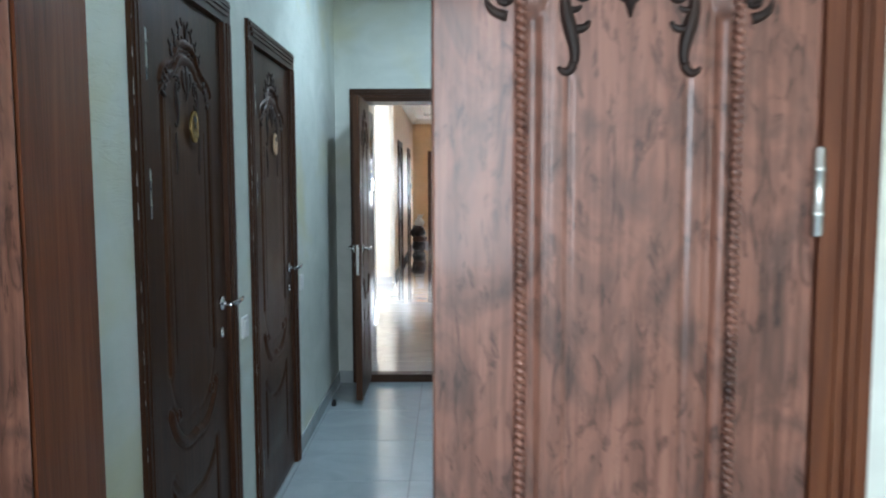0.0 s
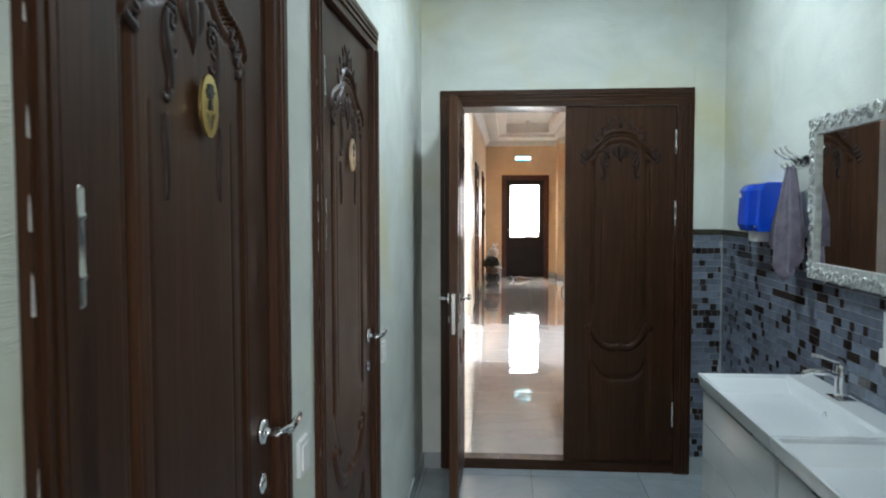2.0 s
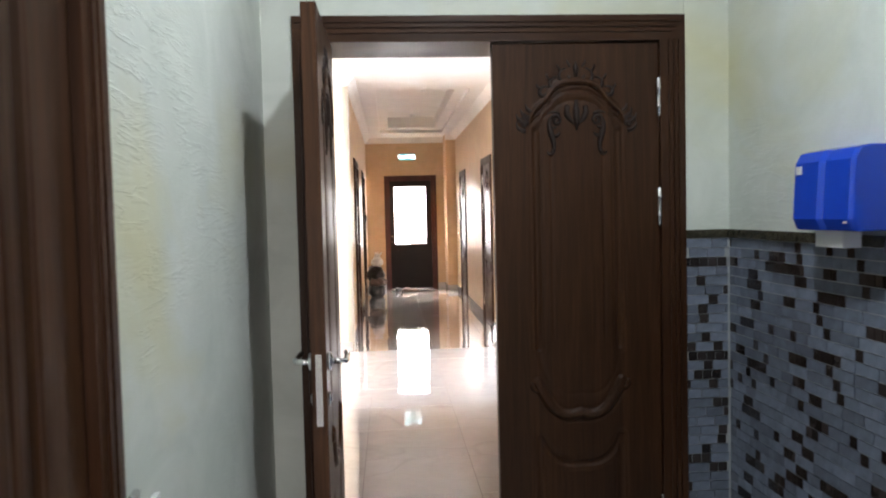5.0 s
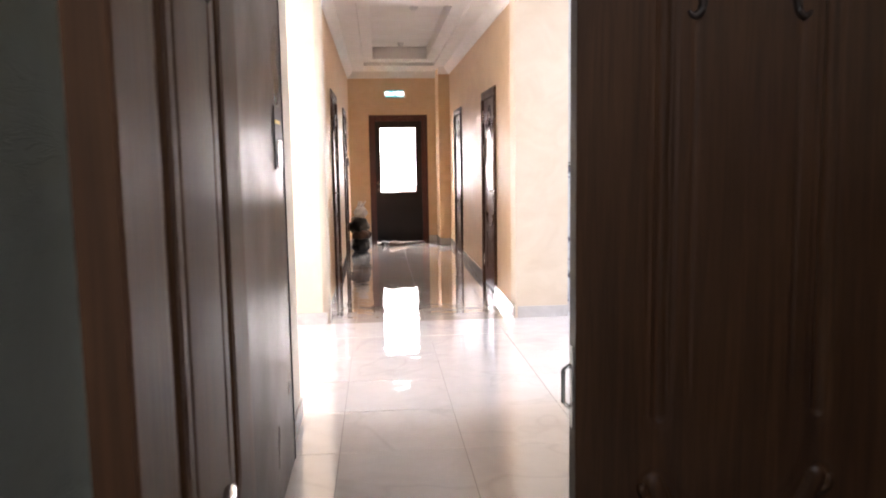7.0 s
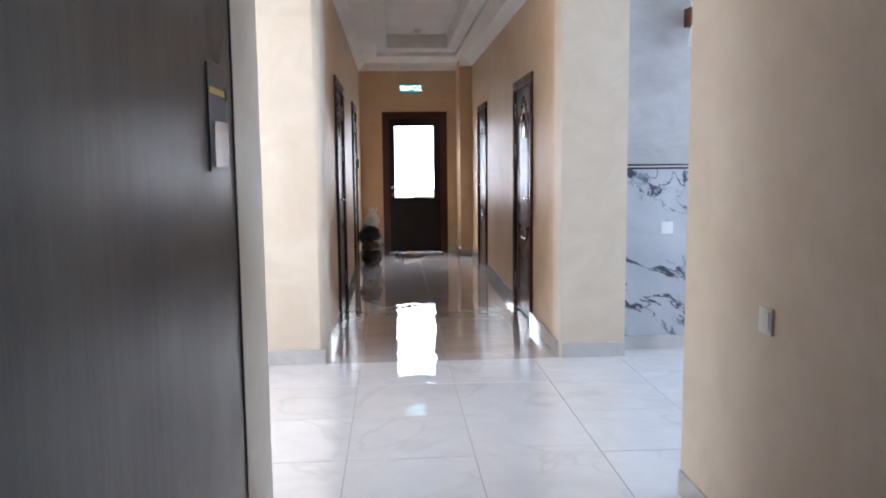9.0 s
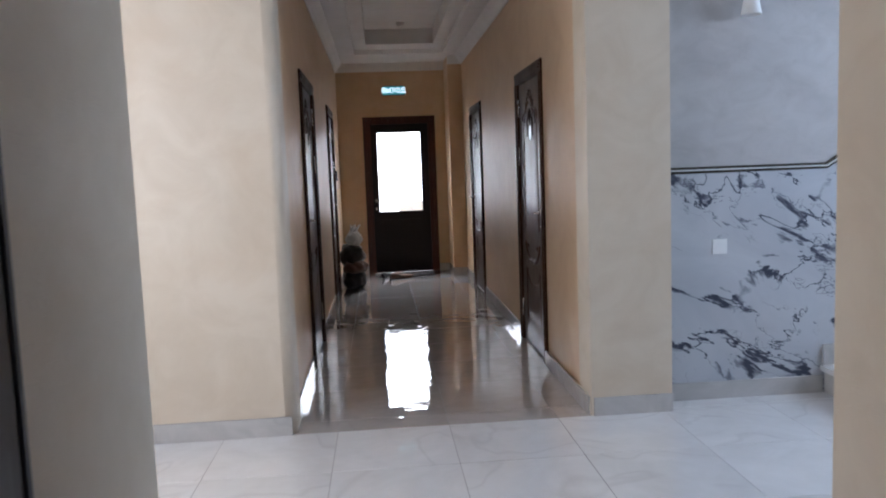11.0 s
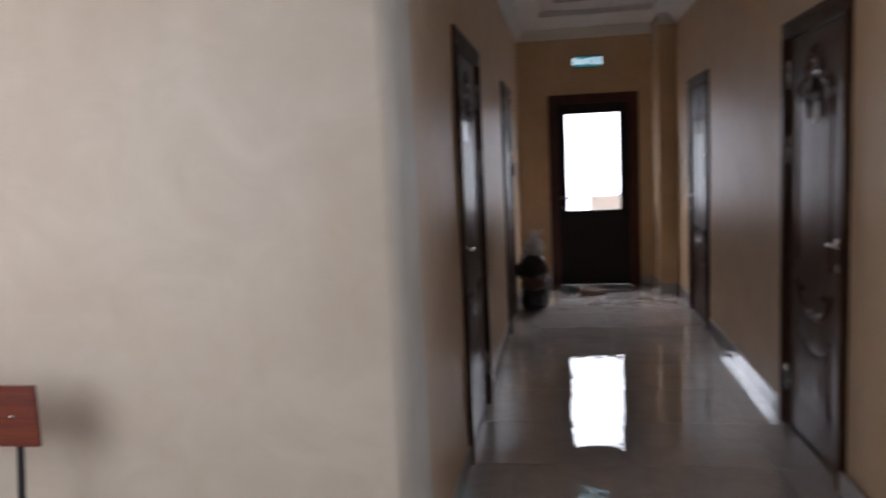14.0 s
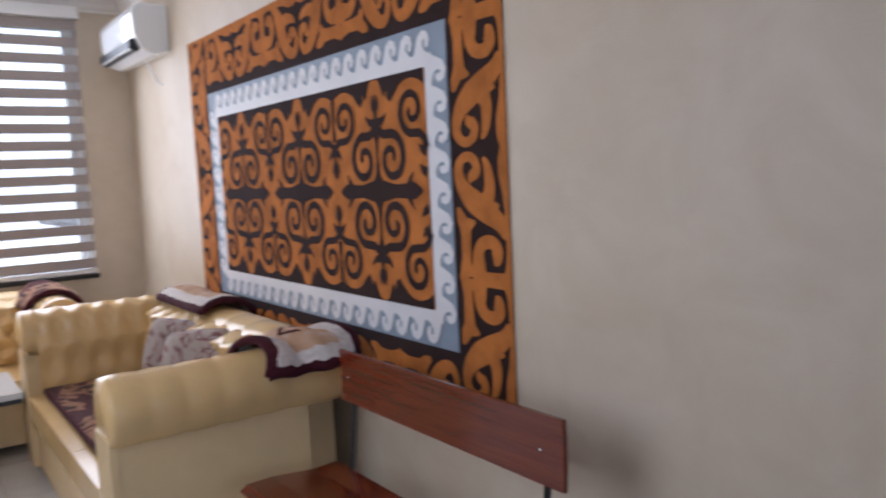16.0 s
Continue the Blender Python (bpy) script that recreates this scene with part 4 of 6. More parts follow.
def single_door(name, m, w, h, label, frame_mat=None, hinges_left=True, chipped=False, leaf_mat=None):
    """A single carved door in its frame; x from 0 to w along the wall, front looks -y."""
    ob = thing(name, m, label, "door")
    casing(ob, w, h, 0.085, -0.014, 0.1)
    if chipped:
        rng = random.Random(int(w * 1000) + 3)
        for x0, sx in ((0.0, -1), (w, 1)):
            bm = bmesh.new()
            z = 0.05
            while z < h - 0.05:
                l = rng.uniform(0.004, 0.05)
                d, e = rng.uniform(0.002, 0.007), rng.uniform(0.001, 0.004)
                vs = [bm.verts.new(q) for q in ((x0 - sx * d * 0.6, -0.0148, z), (x0 + sx * e, -0.0148, z + 0.002), (x0 + sx * e * 0.6, -0.0148, z + l), (x0 - sx * d * 0.3, -0.0148, z + l * 0.8))]
                bm.faces.new(vs)
                z += l + rng.uniform(0.005, 0.16)
            part("chipped_edge", bm, CHIP, ob, "pale plaster chips along the frame edge")
    lw, lh = w - 0.176, h - 0.1
    leaf = leaf_parts(ob, lw, lh, mat=leaf_mat, faces=(-1,), at=pose(0.088, 0.004, 0.008), step=0.006 if leaf_mat else 0.004, tails=not leaf_mat)
    hx, fx, toward = (0.0, lw - 0.06, 1) if hinges_left else (lw, 0.06, -1)
    for z in (1.43, 1.80, 0.25):
        hinge(leaf, hx + (0.010 if hinges_left else -0.010), -0.008, z)
    lever(leaf, fx, 1.03, 0.0, -1, toward)
    return ob


for i, (ya, yb, plate, lab) in enumerate([(-3.58, -2.685, BRASS, "polished brass oval plate with black gentleman pictogram on stall door"), (-2.43, -1.534, BRASS_P, "pale brass oval plate with a black pictogram on a stall door")]):
    turn = Matrix.Translation((XL, ya, 0)) @ Matrix.Rotation(radians(90), 4, "Z")
    single_door("door_%d" % (i + 1), turn, yb - ya, 2.12, "shut dark stained carved wooden stall door with chrome lever", chipped=True)
    oval_sign("oval_sign", Matrix.Translation((XL + 0.006, (-3.105, -1.972)[i], 1.643)) @ Matrix.Rotation(radians(90), 4, "Z"), plate, lab)
for i, (ya, yb) in enumerate([(6.45, 7.46), (9.19, 10.12)]):
    turn = Matrix.Translation((HL, ya, F)) @ Matrix.Rotation(radians(90), 4, "Z")
    single_door("door_%d" % (i + 3), turn, yb - ya, 2.07, "shut dark carved wooden door in the corridor", hinges_left=False, leaf_mat=WOOD_GLOSS)
for i, (ya, yb) in enumerate([(6.23, 7.185), (9.26, 10.2)]):
    turn = Matrix.Translation((HR, yb, F)) @ Matrix.Rotation(radians(-90), 4, "Z")
    single_door("door_%d" % (i + 5), turn, yb - ya, 2.07, "shut dark carved wooden door in the corridor", hinges_left=(i == 0), leaf_mat=WOOD_GLOSS)
single_door("door_7", Matrix.Translation((HR, 1.61, F)) @ Matrix.Rotation(radians(-90), 4, "Z"), 0.91, 2.07, "shut brown carved wooden door in the short passage")
for x, y, r in ((HL + 0.004, 6.77, 90), (HR - 0.006, 6.64, -90)):
    ob = thing("oval_sign", Matrix.Translation((x, y, 1.65)) @ Matrix.Rotation(radians(r), 4, "Z"), "small white oval plate on a corridor door", "sign")
    part("plate", lathe(bmesh.new(), [(0.0001, 0), (0.04, 0), (0.04, 0.004), (0.036, 0.006), (0.0001, 0.006)], 24, pose(0, 0, 0, 90) @ Matrix.Diagonal((0.75, 1.3, 1, 1))), CERAMIC, ob)

# wide flush door on the passage wall, with a sign plate
flush = thing("flush_door", Matrix.Translation((HL, 0.34, F)), "wide dark flush veneered door on the passage wall", "door")
part("leaf", boxes((0.002, 0.036, 0.0, 1.80, 0.01, 2.09)), VENEER, flush, bevel=0.003)
part("edge_strip", boxes((0.004, 0.04, 1.80, 1.812, 0.01, 2.09)), BLACK_P, flush, "dark edge strip")
plate = thing("sign_plate", Matrix.Translation((HL + 0.037, 1.945, 1.51)), "small dark sign plate with a gold bar and clear pocket", "sign")
part("plate", boxes((0, 0.004, -0.09, 0.09, -0.13, 0.125)), BLACK_P, plate, bevel=0.001)
part("gold_bar", boxes((0.004, 0.0055, -0.08, 0.08, 0.055, 0.07)), YELLOW, plate)
part("pocket", boxes((0.004, 0.012, -0.07, 0.07, -0.12, -0.01)), CHROME, plate, "shiny clear pocket", bevel=0.002)

# glass door at the end of the corridor
gd = thing("glass_door", Matrix.Translation((0.245, 11.54, F)), "shut dark metal door with a large glass pane", "door")
casing(gd, 0.962, 2.097, 0.1, -0.012, 0.12, FRAME_RED, FRAME_RED)
part("leaf", boxes((0.0985, 0.182, 0.01, 0.06, 0.005, 1.9985), (0.759, 0.8635, 0.01, 0.06, 0.005, 1.9985), (0.182, 0.759, 0.01, 0.06, 0.005, 0.833), (0.182, 0.759, 0.01, 0.06, 1.887, 1.9985)), METAL_DOOR, gd, bevel=0.003)
part("lower_panel", boxes((0.2, 0.74, 0.004, 0.012, 0.12, 0.72)), METAL_DOOR, gd, "raised lower panel", bevel=0.004)
pn = part("glass_pane", boxes((0.182, 0.759, 0.03, 0.036, 0.833, 1.887)), GLASS, gd, "clear glass pane")
pn.visible_shadow = False
lever(gd, 0.14, 0.98, 0.01, -1, 1, STEEL)
part("backdrop", boxes((-12.0, 13.4, 15.8, 15.9, -0.3, 6.5)), DAYLIGHT)
tagged(bpy.data.objects["backdrop"], "bright overexposed daylight beyond the glass door", "backdrop", "", "structure")
ledge = thing("white_block", Matrix.Translation((0.86, 13.2, 0.0)), "pale block standing outside the glass door", "block")
part("body", boxes((-0.12, 0.5, 0, 0.5, -0.3, 0.935)), CEIL, ledge, bevel=0.03)

# ---------------------------------------------------------------- washroom things
tagged(part("dado_trim_basins", boxes((XR - 0.012, XR + 0.006, -4.12, -0.012, 1.332, 1.362)), TRIM_D, bevel=0.004), "dark decorated trim tile above the mosaic", "trim", "", "structure")
tagged(part("dado_trim_end", boxes((1.384, XR, -0.012, 0.0, 1.332, 1.362)), TRIM_D, bevel=0.004), "dark decorated trim tile above the mosaic", "trim", "", "structure")


def basin(name, y0, y1):
    """A wide ceramic basin: x from the wall to the front edge, a sloped trough inside."""
    ob = thing(name, Matrix.Translation((0, 0, 0)), "white ceramic rectangular washbasin on a gloss vanity", "washbasin", "washbasins in a row")
    x0, x1, zt, zb = 1.11, XR - 0.003, 0.842, 0.79
    bm = bmesh.new()
    def ring(a, b, c, d, z):
        return [bm.verts.new(p) for p in ((a, c, z), (b, c, z), (b, d, z), (a, d, z))]
    o0, o1 = ring(x0 + 0.012, x1, y0 + 0.004, y1 - 0.004, zb), ring(x0, x1, y0, y1, zt)
    i1 = ring(x0 + 0.014, x1 - 0.10, y0 + 0.016, y1 - 0.016, zt)
    i2 = ring(x0 + 0.022, x1 - 0.112, y0 + 0.024, y1 - 0.024, zt - 0.012)
    i3 = ring(x0 + 0.07, x1 - 0.13, y0 + 0.24, y1 - 0.2, zt - 0.105)
    for u, w in ((o0, o1), (o1, i1), (i1, i2), (i2, i3)):
        for k in range(4):
            bm.faces.new((u[k], u[(k + 1) % 4], w[(k + 1) % 4], w[k]))
    bm.faces.new(i3)
    bm.faces.new(o0[::-1])
    bmesh.ops.recalc_face_normals(bm, faces=bm.faces)
    part("bowl", bm, CERAMIC, ob, bevel=0.004, smooth=False)
    part("overflow_ring", lathe(bmesh.new(), [(0.0001, 0), (0.008, 0), (0.008, 0.003), (0.014, 0.003), (0.014, 0), (0.015, -0.002)], 18), CHROME, ob, "chrome overflow ring", at=pose(x1 - 0.118, (y0 + y1) / 2 - 0.0, zt - 0.05, 0, -84), smooth=True)
    part("drain", lathe(bmesh.new(), [(0.0001, 0.001), (0.022, 0.001), (0.026, -0.002), (0.0001, -0.003)], 18), CHROME, ob, "chrome drain", at=pose(x0 + 0.19, (y0 + y1) / 2, zt - 0.1015), smooth=True)
    return ob


def faucet(y):
    ob = thing("basin_tap", Matrix.Translation((1.49, y, 0.842)), "chrome single lever basin tap", "tap", "basin taps")
    part("base_plate", boxes((-0.03, 0.03, -0.05, 0.05, 0, 0.004)), CHROME, ob, bevel=0.0015)
    part("body", lathe(bmesh.new(), [(0.0001, 0.003), (0.025, 0.003), (0.023, 0.02), (0.02, 0.07), (0.021, 0.1), (0.019, 0.112), (0.0001, 0.116)], 18), CHROME, ob, smooth=True)
    part("spout", tube(bmesh.new(), [(0, 0, 0.075), (-0.05, 0, 0.088), (-0.1, 0, 0.09), (-0.12, 0, 0.084), (-0.122, 0, 0.07)], [0.014, 0.012, 0.011, 0.011, 0.01], 12), CHROME, ob, smooth=True)
    part("lever", tube(bmesh.new(), [(0.005, 0, 0.112), (-0.01, 0, 0.126), (-0.06, 0, 0.14), (-0.1, 0, 0.146)], [0.012, 0.01, 0.007, 0.006], 10), CHROME, ob, smooth=True)
    return ob


def vanity(y0, y1):
    ob = thing("vanity_cabinet", Matrix.Translation((0, 0, 0)), "white gloss vanity cabinet with recessed grips", "cabinet", "vanity cabinets under the basins")
    part("body", boxes((1.15, XR - 0.002, y0 + 0.012, y1 - 0.012, 0.0, 0.788)), GLOSS_W, ob)
    part("drawer_front", boxes((1.132, 1.149, y0 + 0.012, y1 - 0.012, 0.655, 0.772)), GLOSS_W, ob, bevel=0.003)
    part("grip_recess", boxes((1.1335, 1.15, y0 + 0.24, y1 - 0.24, 0.772, 0.786)), BLACK_P, ob, "dark finger grip slot")
    part("panel_gap", boxes((1.14, 1.15, y0 + 0.012, y1 - 0.012, 0.772, 0.787)), GROUT, ob)
    for k in range(5):
        part("front_board", boxes((1.132, 1.149, y0 + 0.012, y1 - 0.012, 0.012 + k * 0.129, 0.012 + k * 0.129 + 0.124)), GLOSS_W, ob, bevel=0.002)
    return ob


for y0, y1 in ((-2.112, -1.284), (-2.944, -2.116)):
    basin("washbasin", y0, y1)
    vanity(y0, y1)
faucet(-1.66)
faucet(-2.49)

mir = thing("wall_mirror", Matrix.Translation((XR, 0, 0)), "wall mirror in a carved antique silver frame", "mirror")
MY0, MY1, MZ0, MZ1 = -2.72, -1.285, 1.215, 1.81
part("glass", boxes((-0.022, -0.016, MY0 + 0.05, MY1 - 0.05, MZ0 + 0.05, MZ1 - 0.05)), MIRROR, mir, "silvered mirror glass")
for nm, b in (("frame_bar", (MY0, MY1, MZ0, MZ0 + 0.06)), ("frame_bar", (MY0, MY1, MZ1 - 0.06, MZ1)), ("frame_bar", (MY0, MY0 + 0.06, MZ0 + 0.06, MZ1 - 0.06)), ("frame_bar", (MY1 - 0.06, MY1, MZ0 + 0.06, MZ1 - 0.06))):
    part(nm, boxes((-0.034, -0.001, *b)), SILVER, mir, bevel=0.007)
rng = random.Random(4)
bm = bmesh.new()
def leaf_scroll(bm, y, z, q):
    p = spiral(0, 0, 0.019, 1.0, q, rng.choice((-1, 1)), 10)
    tube(bm, [(-0.037, y + a, z + b) for a, b in p], [0.003, 0.005, 0.006, 0.006, 0.006, 0.0055, 0.005, 0.0045, 0.004, 0.004], 5)
n = 40
for k in range(n):
    y = MY0 + 0.02 + (MY1 - MY0 - 0.04) * k / (n - 1)
    leaf_scroll(bm, y, MZ1 - 0.028 + 0.012 * (k % 2), k * 2.4)
    leaf_scroll(bm, y, MZ0 + 0.028 - 0.012 * (k % 2), k * 2.1)
for k in range(15):
    z = MZ0 + 0.06 + (MZ1 - MZ0 - 0.12) * k / 14
    leaf_scroll(bm, MY1 - 0.026, z, k * 2.2)
    leaf_scroll(bm, MY0 + 0.026, z, k * 2.0)
part("frame_carving", bm, SILVER, mir, "raised silver leaf scrolls", smooth=True)

disp = thing("towel_dispenser", Matrix.Translation((XR, -0.775, 1.375)), "blue plastic paper towel dispenser with a paper end", "dispenser")
bm = bmesh.new()
prof = [(0.0, 0.0), (-0.095, 0.0), (-0.108, 0.03), (-0.1, 0.18), (-0.085, 0.208), (-0.06, 0.214), (0.0, 0.214)]
cols = []
for y, s in ((-0.136, 0.93), (-0.124, 1.0), (-0.016, 1.0), (0.0, 1.1), (0.016, 1.1), (0.124, 1.04), (0.136, 0.96)):
    cols.append([bm.verts.new((x * s, y, z)) for x, z in prof])
for u, w in zip(cols, cols[1:]):
    for k in range(len(prof) - 1):
        bm.faces.new((u[k], u[k + 1], w[k + 1], w[k]))
bm.faces.new(cols[0])
bm.faces.new(cols[-1][::-1])
bmesh.ops.recalc_face_normals(bm, faces=bm.faces)
part("cover", bm, BLUE, disp, bevel=0.004, smooth=False)
part("badge", boxes((-0.112, -0.108, 0.085, 0.108, 0.15, 0.172)), WHITE_P, disp, "small white badge")
part("badge", boxes((-0.106, -0.1, -0.115, -0.10, 0.02, 0.032)), WHITE_P, disp, "small white badge")
bm = bmesh.new()
for k in range(5):
    ribbon(bm, [(-0.06 + 0.008 * math.sin(q * 1.7 + k), -0.002 - q * 0.012) for q in range(5)], 0.012, -0.06 + k * 0.028)
part("paper_end", boxes((-0.075, -0.025, -0.05, 0.075, -0.045, 0.002)), PAPER, disp, "white paper towel end", bevel=0.012)

rail = thing("hook_rail", Matrix.Translation((XR, -1.14, 1.665)), "dark wall hook with curved chrome arms", "hook")
part("back_plate", boxes((-0.012, -0.001, -0.085, 0.085, -0.018, 0.018)), BLACK_P, rail, bevel=0.005)
for y in (-0.06, 0.0, 0.06):
    part("hook_arm", tube(bmesh.new(), [(-0.01, y, 0.0), (-0.03, y, -0.03), (-0.055, y, -0.03), (-0.07, y, -0.008)], 0.005, 8), CHROME, rail, "chrome hook arm", smooth=True)
    part("hook_arm", tube(bmesh.new(), [(-0.01, y, 0.005), (-0.05, y, 0.012), (-0.085, y, 0.035), (-0.095, y, 0.055)], [0.006, 0.005, 0.005, 0.006], 8), CHROME, rail, "chrome hook arm", smooth=True)

towel = thing("hand_towel", Matrix.Translation((XR - 0.045, -1.165, 1.64)), "lilac grey towel hanging from the wall hook", "towel")
bm = bmesh.new()
rows = []
NR, NC = 26, 30
for i in range(NR):
    s = i / (NR - 1)
    row = []
    for j in range(NC):
        q = j / (NC - 1) * 2 - 1
        half = 0.03 + 0.135 * min(1, s * 1.5) ** 0.75
        drop = 0.44 * (1 - 0.32 * max(0, q) ** 1.2 - 0.28 * max(0, -q) ** 1.3 + 0.06 * math.sin(q * 9))
        fold = math.sin(q * 8.5 + 1.3 * s + 0.6) * 0.022 * (0.35 + s * 0.8) + math.sin(q * 19 + s * 3) * 0.006
        row.append(bm.verts.new((-0.015 + fold - 0.012 * s, q * half + 0.015 * s * math.sin(5 * q), -s * drop)))
    rows.append(row)
for u, w in zip(rows, rows[1:]):
    for j in range(NC - 1):
        bm.faces.new((u[j], u[j + 1], w[j + 1], w[j]))
bmesh.ops.solidify(bm, geom=bm.faces[:], thickness=0.006)
part("cloth", bm, TOWEL, towel, smooth=True)

soap = thing("soap_dispenser", Matrix.Translation((XR, -1.96, 1.0)), "white plastic wall soap dispenser with black nozzle", "dispenser")
part("body", boxes((-0.05, -0.001, -0.038, 0.038, 0.03, 0.17)), WHITE_P, soap, bevel=0.012)
part("push_lever", boxes((-0.062, -0.04, -0.034, 0.034, 0.012, 0.06)), WHITE_P, soap, bevel=0.006)
part("nozzle", boxes((-0.06, -0.03, -0.015, 0.015, -0.018, 0.03)), BLACK_P, soap, "black nozzle", bevel=0.003)


def switch(name, m, gang, label):
    ob = thing(name, m, label, "switch")
    part("frame", boxes((-0.041, 0.041, -0.009, 0, -0.041, 0.041)), WHITE_P, ob, bevel=0.003)
    if gang == 0:
        part("insert", lathe(bmesh.new(), [(0.0001, -0.002), (0.019, -0.002), (0.021, 0.003), (0.022, 0.0)], 20), WHITE_P, ob, at=pose(0, -0.009, 0, 90), smooth=True)
        for x in (-0.0095, 0.0095):
            part("pin_hole", lathe(bmesh.new(), [(0.0001, 0), (0.003, 0), (0.003, 0.001), (0.0001, 0.001)], 10), BLACK, ob, at=pose(x, -0.0115, 0, 90))
    for k in range(gang):
        w = 0.056 / gang
        part("rocker", boxes((-0.028 + k * w + 0.001, -0.028 + (k + 1) * w - 0.001, -0.013, -0.009, -0.028, 0.028)), WHITE_P, ob, bevel=0.0015)
    return ob


for y, z in ((-1.385, 0.925), (-2.555, 0.90)):
    switch("light_switch", Matrix.Translation((XL, y, z)) @ Matrix.Rotation(radians(90), 4, "Z"), 1, "white single light switch beside a stall door")
stop = thing("door_stop", Matrix.Translation((-0.055, -0.60, 0)), "small black rubber door stop on the floor", "door stop")
part("post", lathe(bmesh.new(), [(0.0001, 0), (0.016, 0), (0.016, 0.03), (0.012, 0.042), (0.0001, 0.044)], 14), BLACK_P, stop, smooth=True)
# the fixture at -3.88 is made up to go with the added fill
for ly in (-1.22, -3.88):
    lamp = thing("ceiling_light", Matrix.Translation((0.70, ly, CZ)), "small round white recessed ceiling spotlight, out of view", "ceiling light")
    part("rim", lathe(bmesh.new(), [(0.06, 0.0), (0.085, 0.0), (0.085, -0.006), (0.078, -0.012), (0.06, -0.010)], 28), WHITE_P, lamp, smooth=True)
    part("diffuser", lathe(bmesh.new(), [(0.0001, -0.002), (0.06, -0.002), (0.06, -0.006), (0.0001, -0.006)], 28), LAMP_W, lamp, "glowing diffuser")

# ---------------------------------------------------------------- lobby and corridor things
switch("light_switch", Matrix.Translation((HR, 2.26, 0.9)) @ Matrix.Rotation(radians(-90), 4, "Z"), 2, "white double light switch on the passage wall")
switch("light_switch", Matrix.Translation((2.309, 5.285, 0.922)), 1, "white light switch on the marble wall")
switch("wall_socket", Matrix.Translation((-0.925, MW, 0.335)), 0, "white power socket low on the beige wall")
tagged(bpy.data.objects["wall_socket"], "", "socket")
bm = bmesh.new()
tube(bm, [(1.966, 5.283, 1.352), (2.93, 5.283, 1.352), (6.0, 5.283, 1.352 + 3.07 * 0.6)], 0.019, 8, True, (1, 0.6))
tube(bm, [(1.966, 5.2715, 1.352), (2.93, 5.2715, 1.352), (6.0, 5.2715, 1.352 + 3.07 * 0.6)], 0.0045, 6)
for f in bm.faces[-14:]:
    f.material_index = 1
structure("dado_rail", bm, [TRIM_D, GLOSS_W], "dark decorated rail along the marble dado", "trim")

# stairs
st = thing("staircase", Matrix.Translation((2.92, 3.4, F)), "pale marble staircase rising along the dado", "stairs")
st["kind"] = "structure"
for k in range(9):
    part("step", boxes((k * 0.29, 3.08, 0.0, 1.86, 0.005 + k * 0.16, (k + 1) * 0.16 - 0.03)), SKIRT, st)
    part("tread", boxes((k * 0.29 - 0.02, k * 0.29 + 0.31, -0.01, 1.87, (k + 1) * 0.16 - 0.03, (k + 1) * 0.16)), FLOOR_C, st, bevel=0.004)
    part("wall_skirting", boxes((k * 0.29, k * 0.29 + 0.29, 1.866, 1.884, (k + 1) * 0.16, (k + 1) * 0.16 + 0.12)), SKIRT, st, bevel=0.002)

# exit sign
ex = thing("exit_sign", Matrix.Translation((0.6775, 11.54, 2.487)), "lit exit sign with white lettering above the glass door", "sign")
part("case", boxes((-0.15, 0.15, -0.03, 0, -0.06, 0.06)), SIGN_K, ex, bevel=0.004)
part("face", boxes((-0.142, 0.142, -0.034, -0.0305, -0.051, 0.051)), SIGN_G, ex, "glowing pale face")
cu = bpy.data.curves.new("lettering", "FONT")
cu.body, cu.size, cu.align_x, cu.align_y, cu.extrude = "ВЫХОД", 0.085, "CENTER", "CENTER", 0.001
tmp = bpy.data.objects.new("lettering_source", cu)
scene.collection.objects.link(tmp)
bpy.context.view_layer.update()
me = bpy.data.meshes.new_from_object(tmp.evaluated_get(bpy.context.evaluated_depsgraph_get()))
bpy.data.objects.remove(tmp)
me.materials.clear()
me.materials.append(SIGN_T)
lt = new("lettering", me)
lt.parent = ex
lt.matrix_basis = pose(0, -0.036, 0, 90)

for x, y, z in ((0.74, 9.9, CZ + 0.22), (0.8, 7.3, CZ + 0.22)):
    ob = thing("smoke_detector", Matrix.Translation((x, y, z)), "small white ceiling smoke detector", "detector")
    part("base", lathe(bmesh.new(), [(0.0001, 0), (0.05, 0), (0.05, -0.012), (0.0001, -0.013)], 20), WHITE_P, ob, smooth=True)
    part("head", lathe(bmesh.new(), [(0.0001, -0.012), (0.038, -0.013), (0.034, -0.035), (0.02, -0.042), (0.0001, -0.043)], 20), WHITE_P, ob, smooth=True)

bell = thing("wall_box", Matrix.Translation((HL, 10.3, 1.39)), "small dark box on the corridor wall", "box")
part("body", boxes((0, 0.03, -0.04, 0.04, -0.06, 0.06)), BLACK_P, bell, bevel=0.004)

mat_ob = thing("door_mat", Matrix.Translation((0.75, 11.27, F)), "dark door mat before the glass door", "mat")
part("pile", boxes((-0.42, 0.36, -0.2, 0.2, 0.0, 0.012)), MAT_K, mat_ob, bevel=0.004)


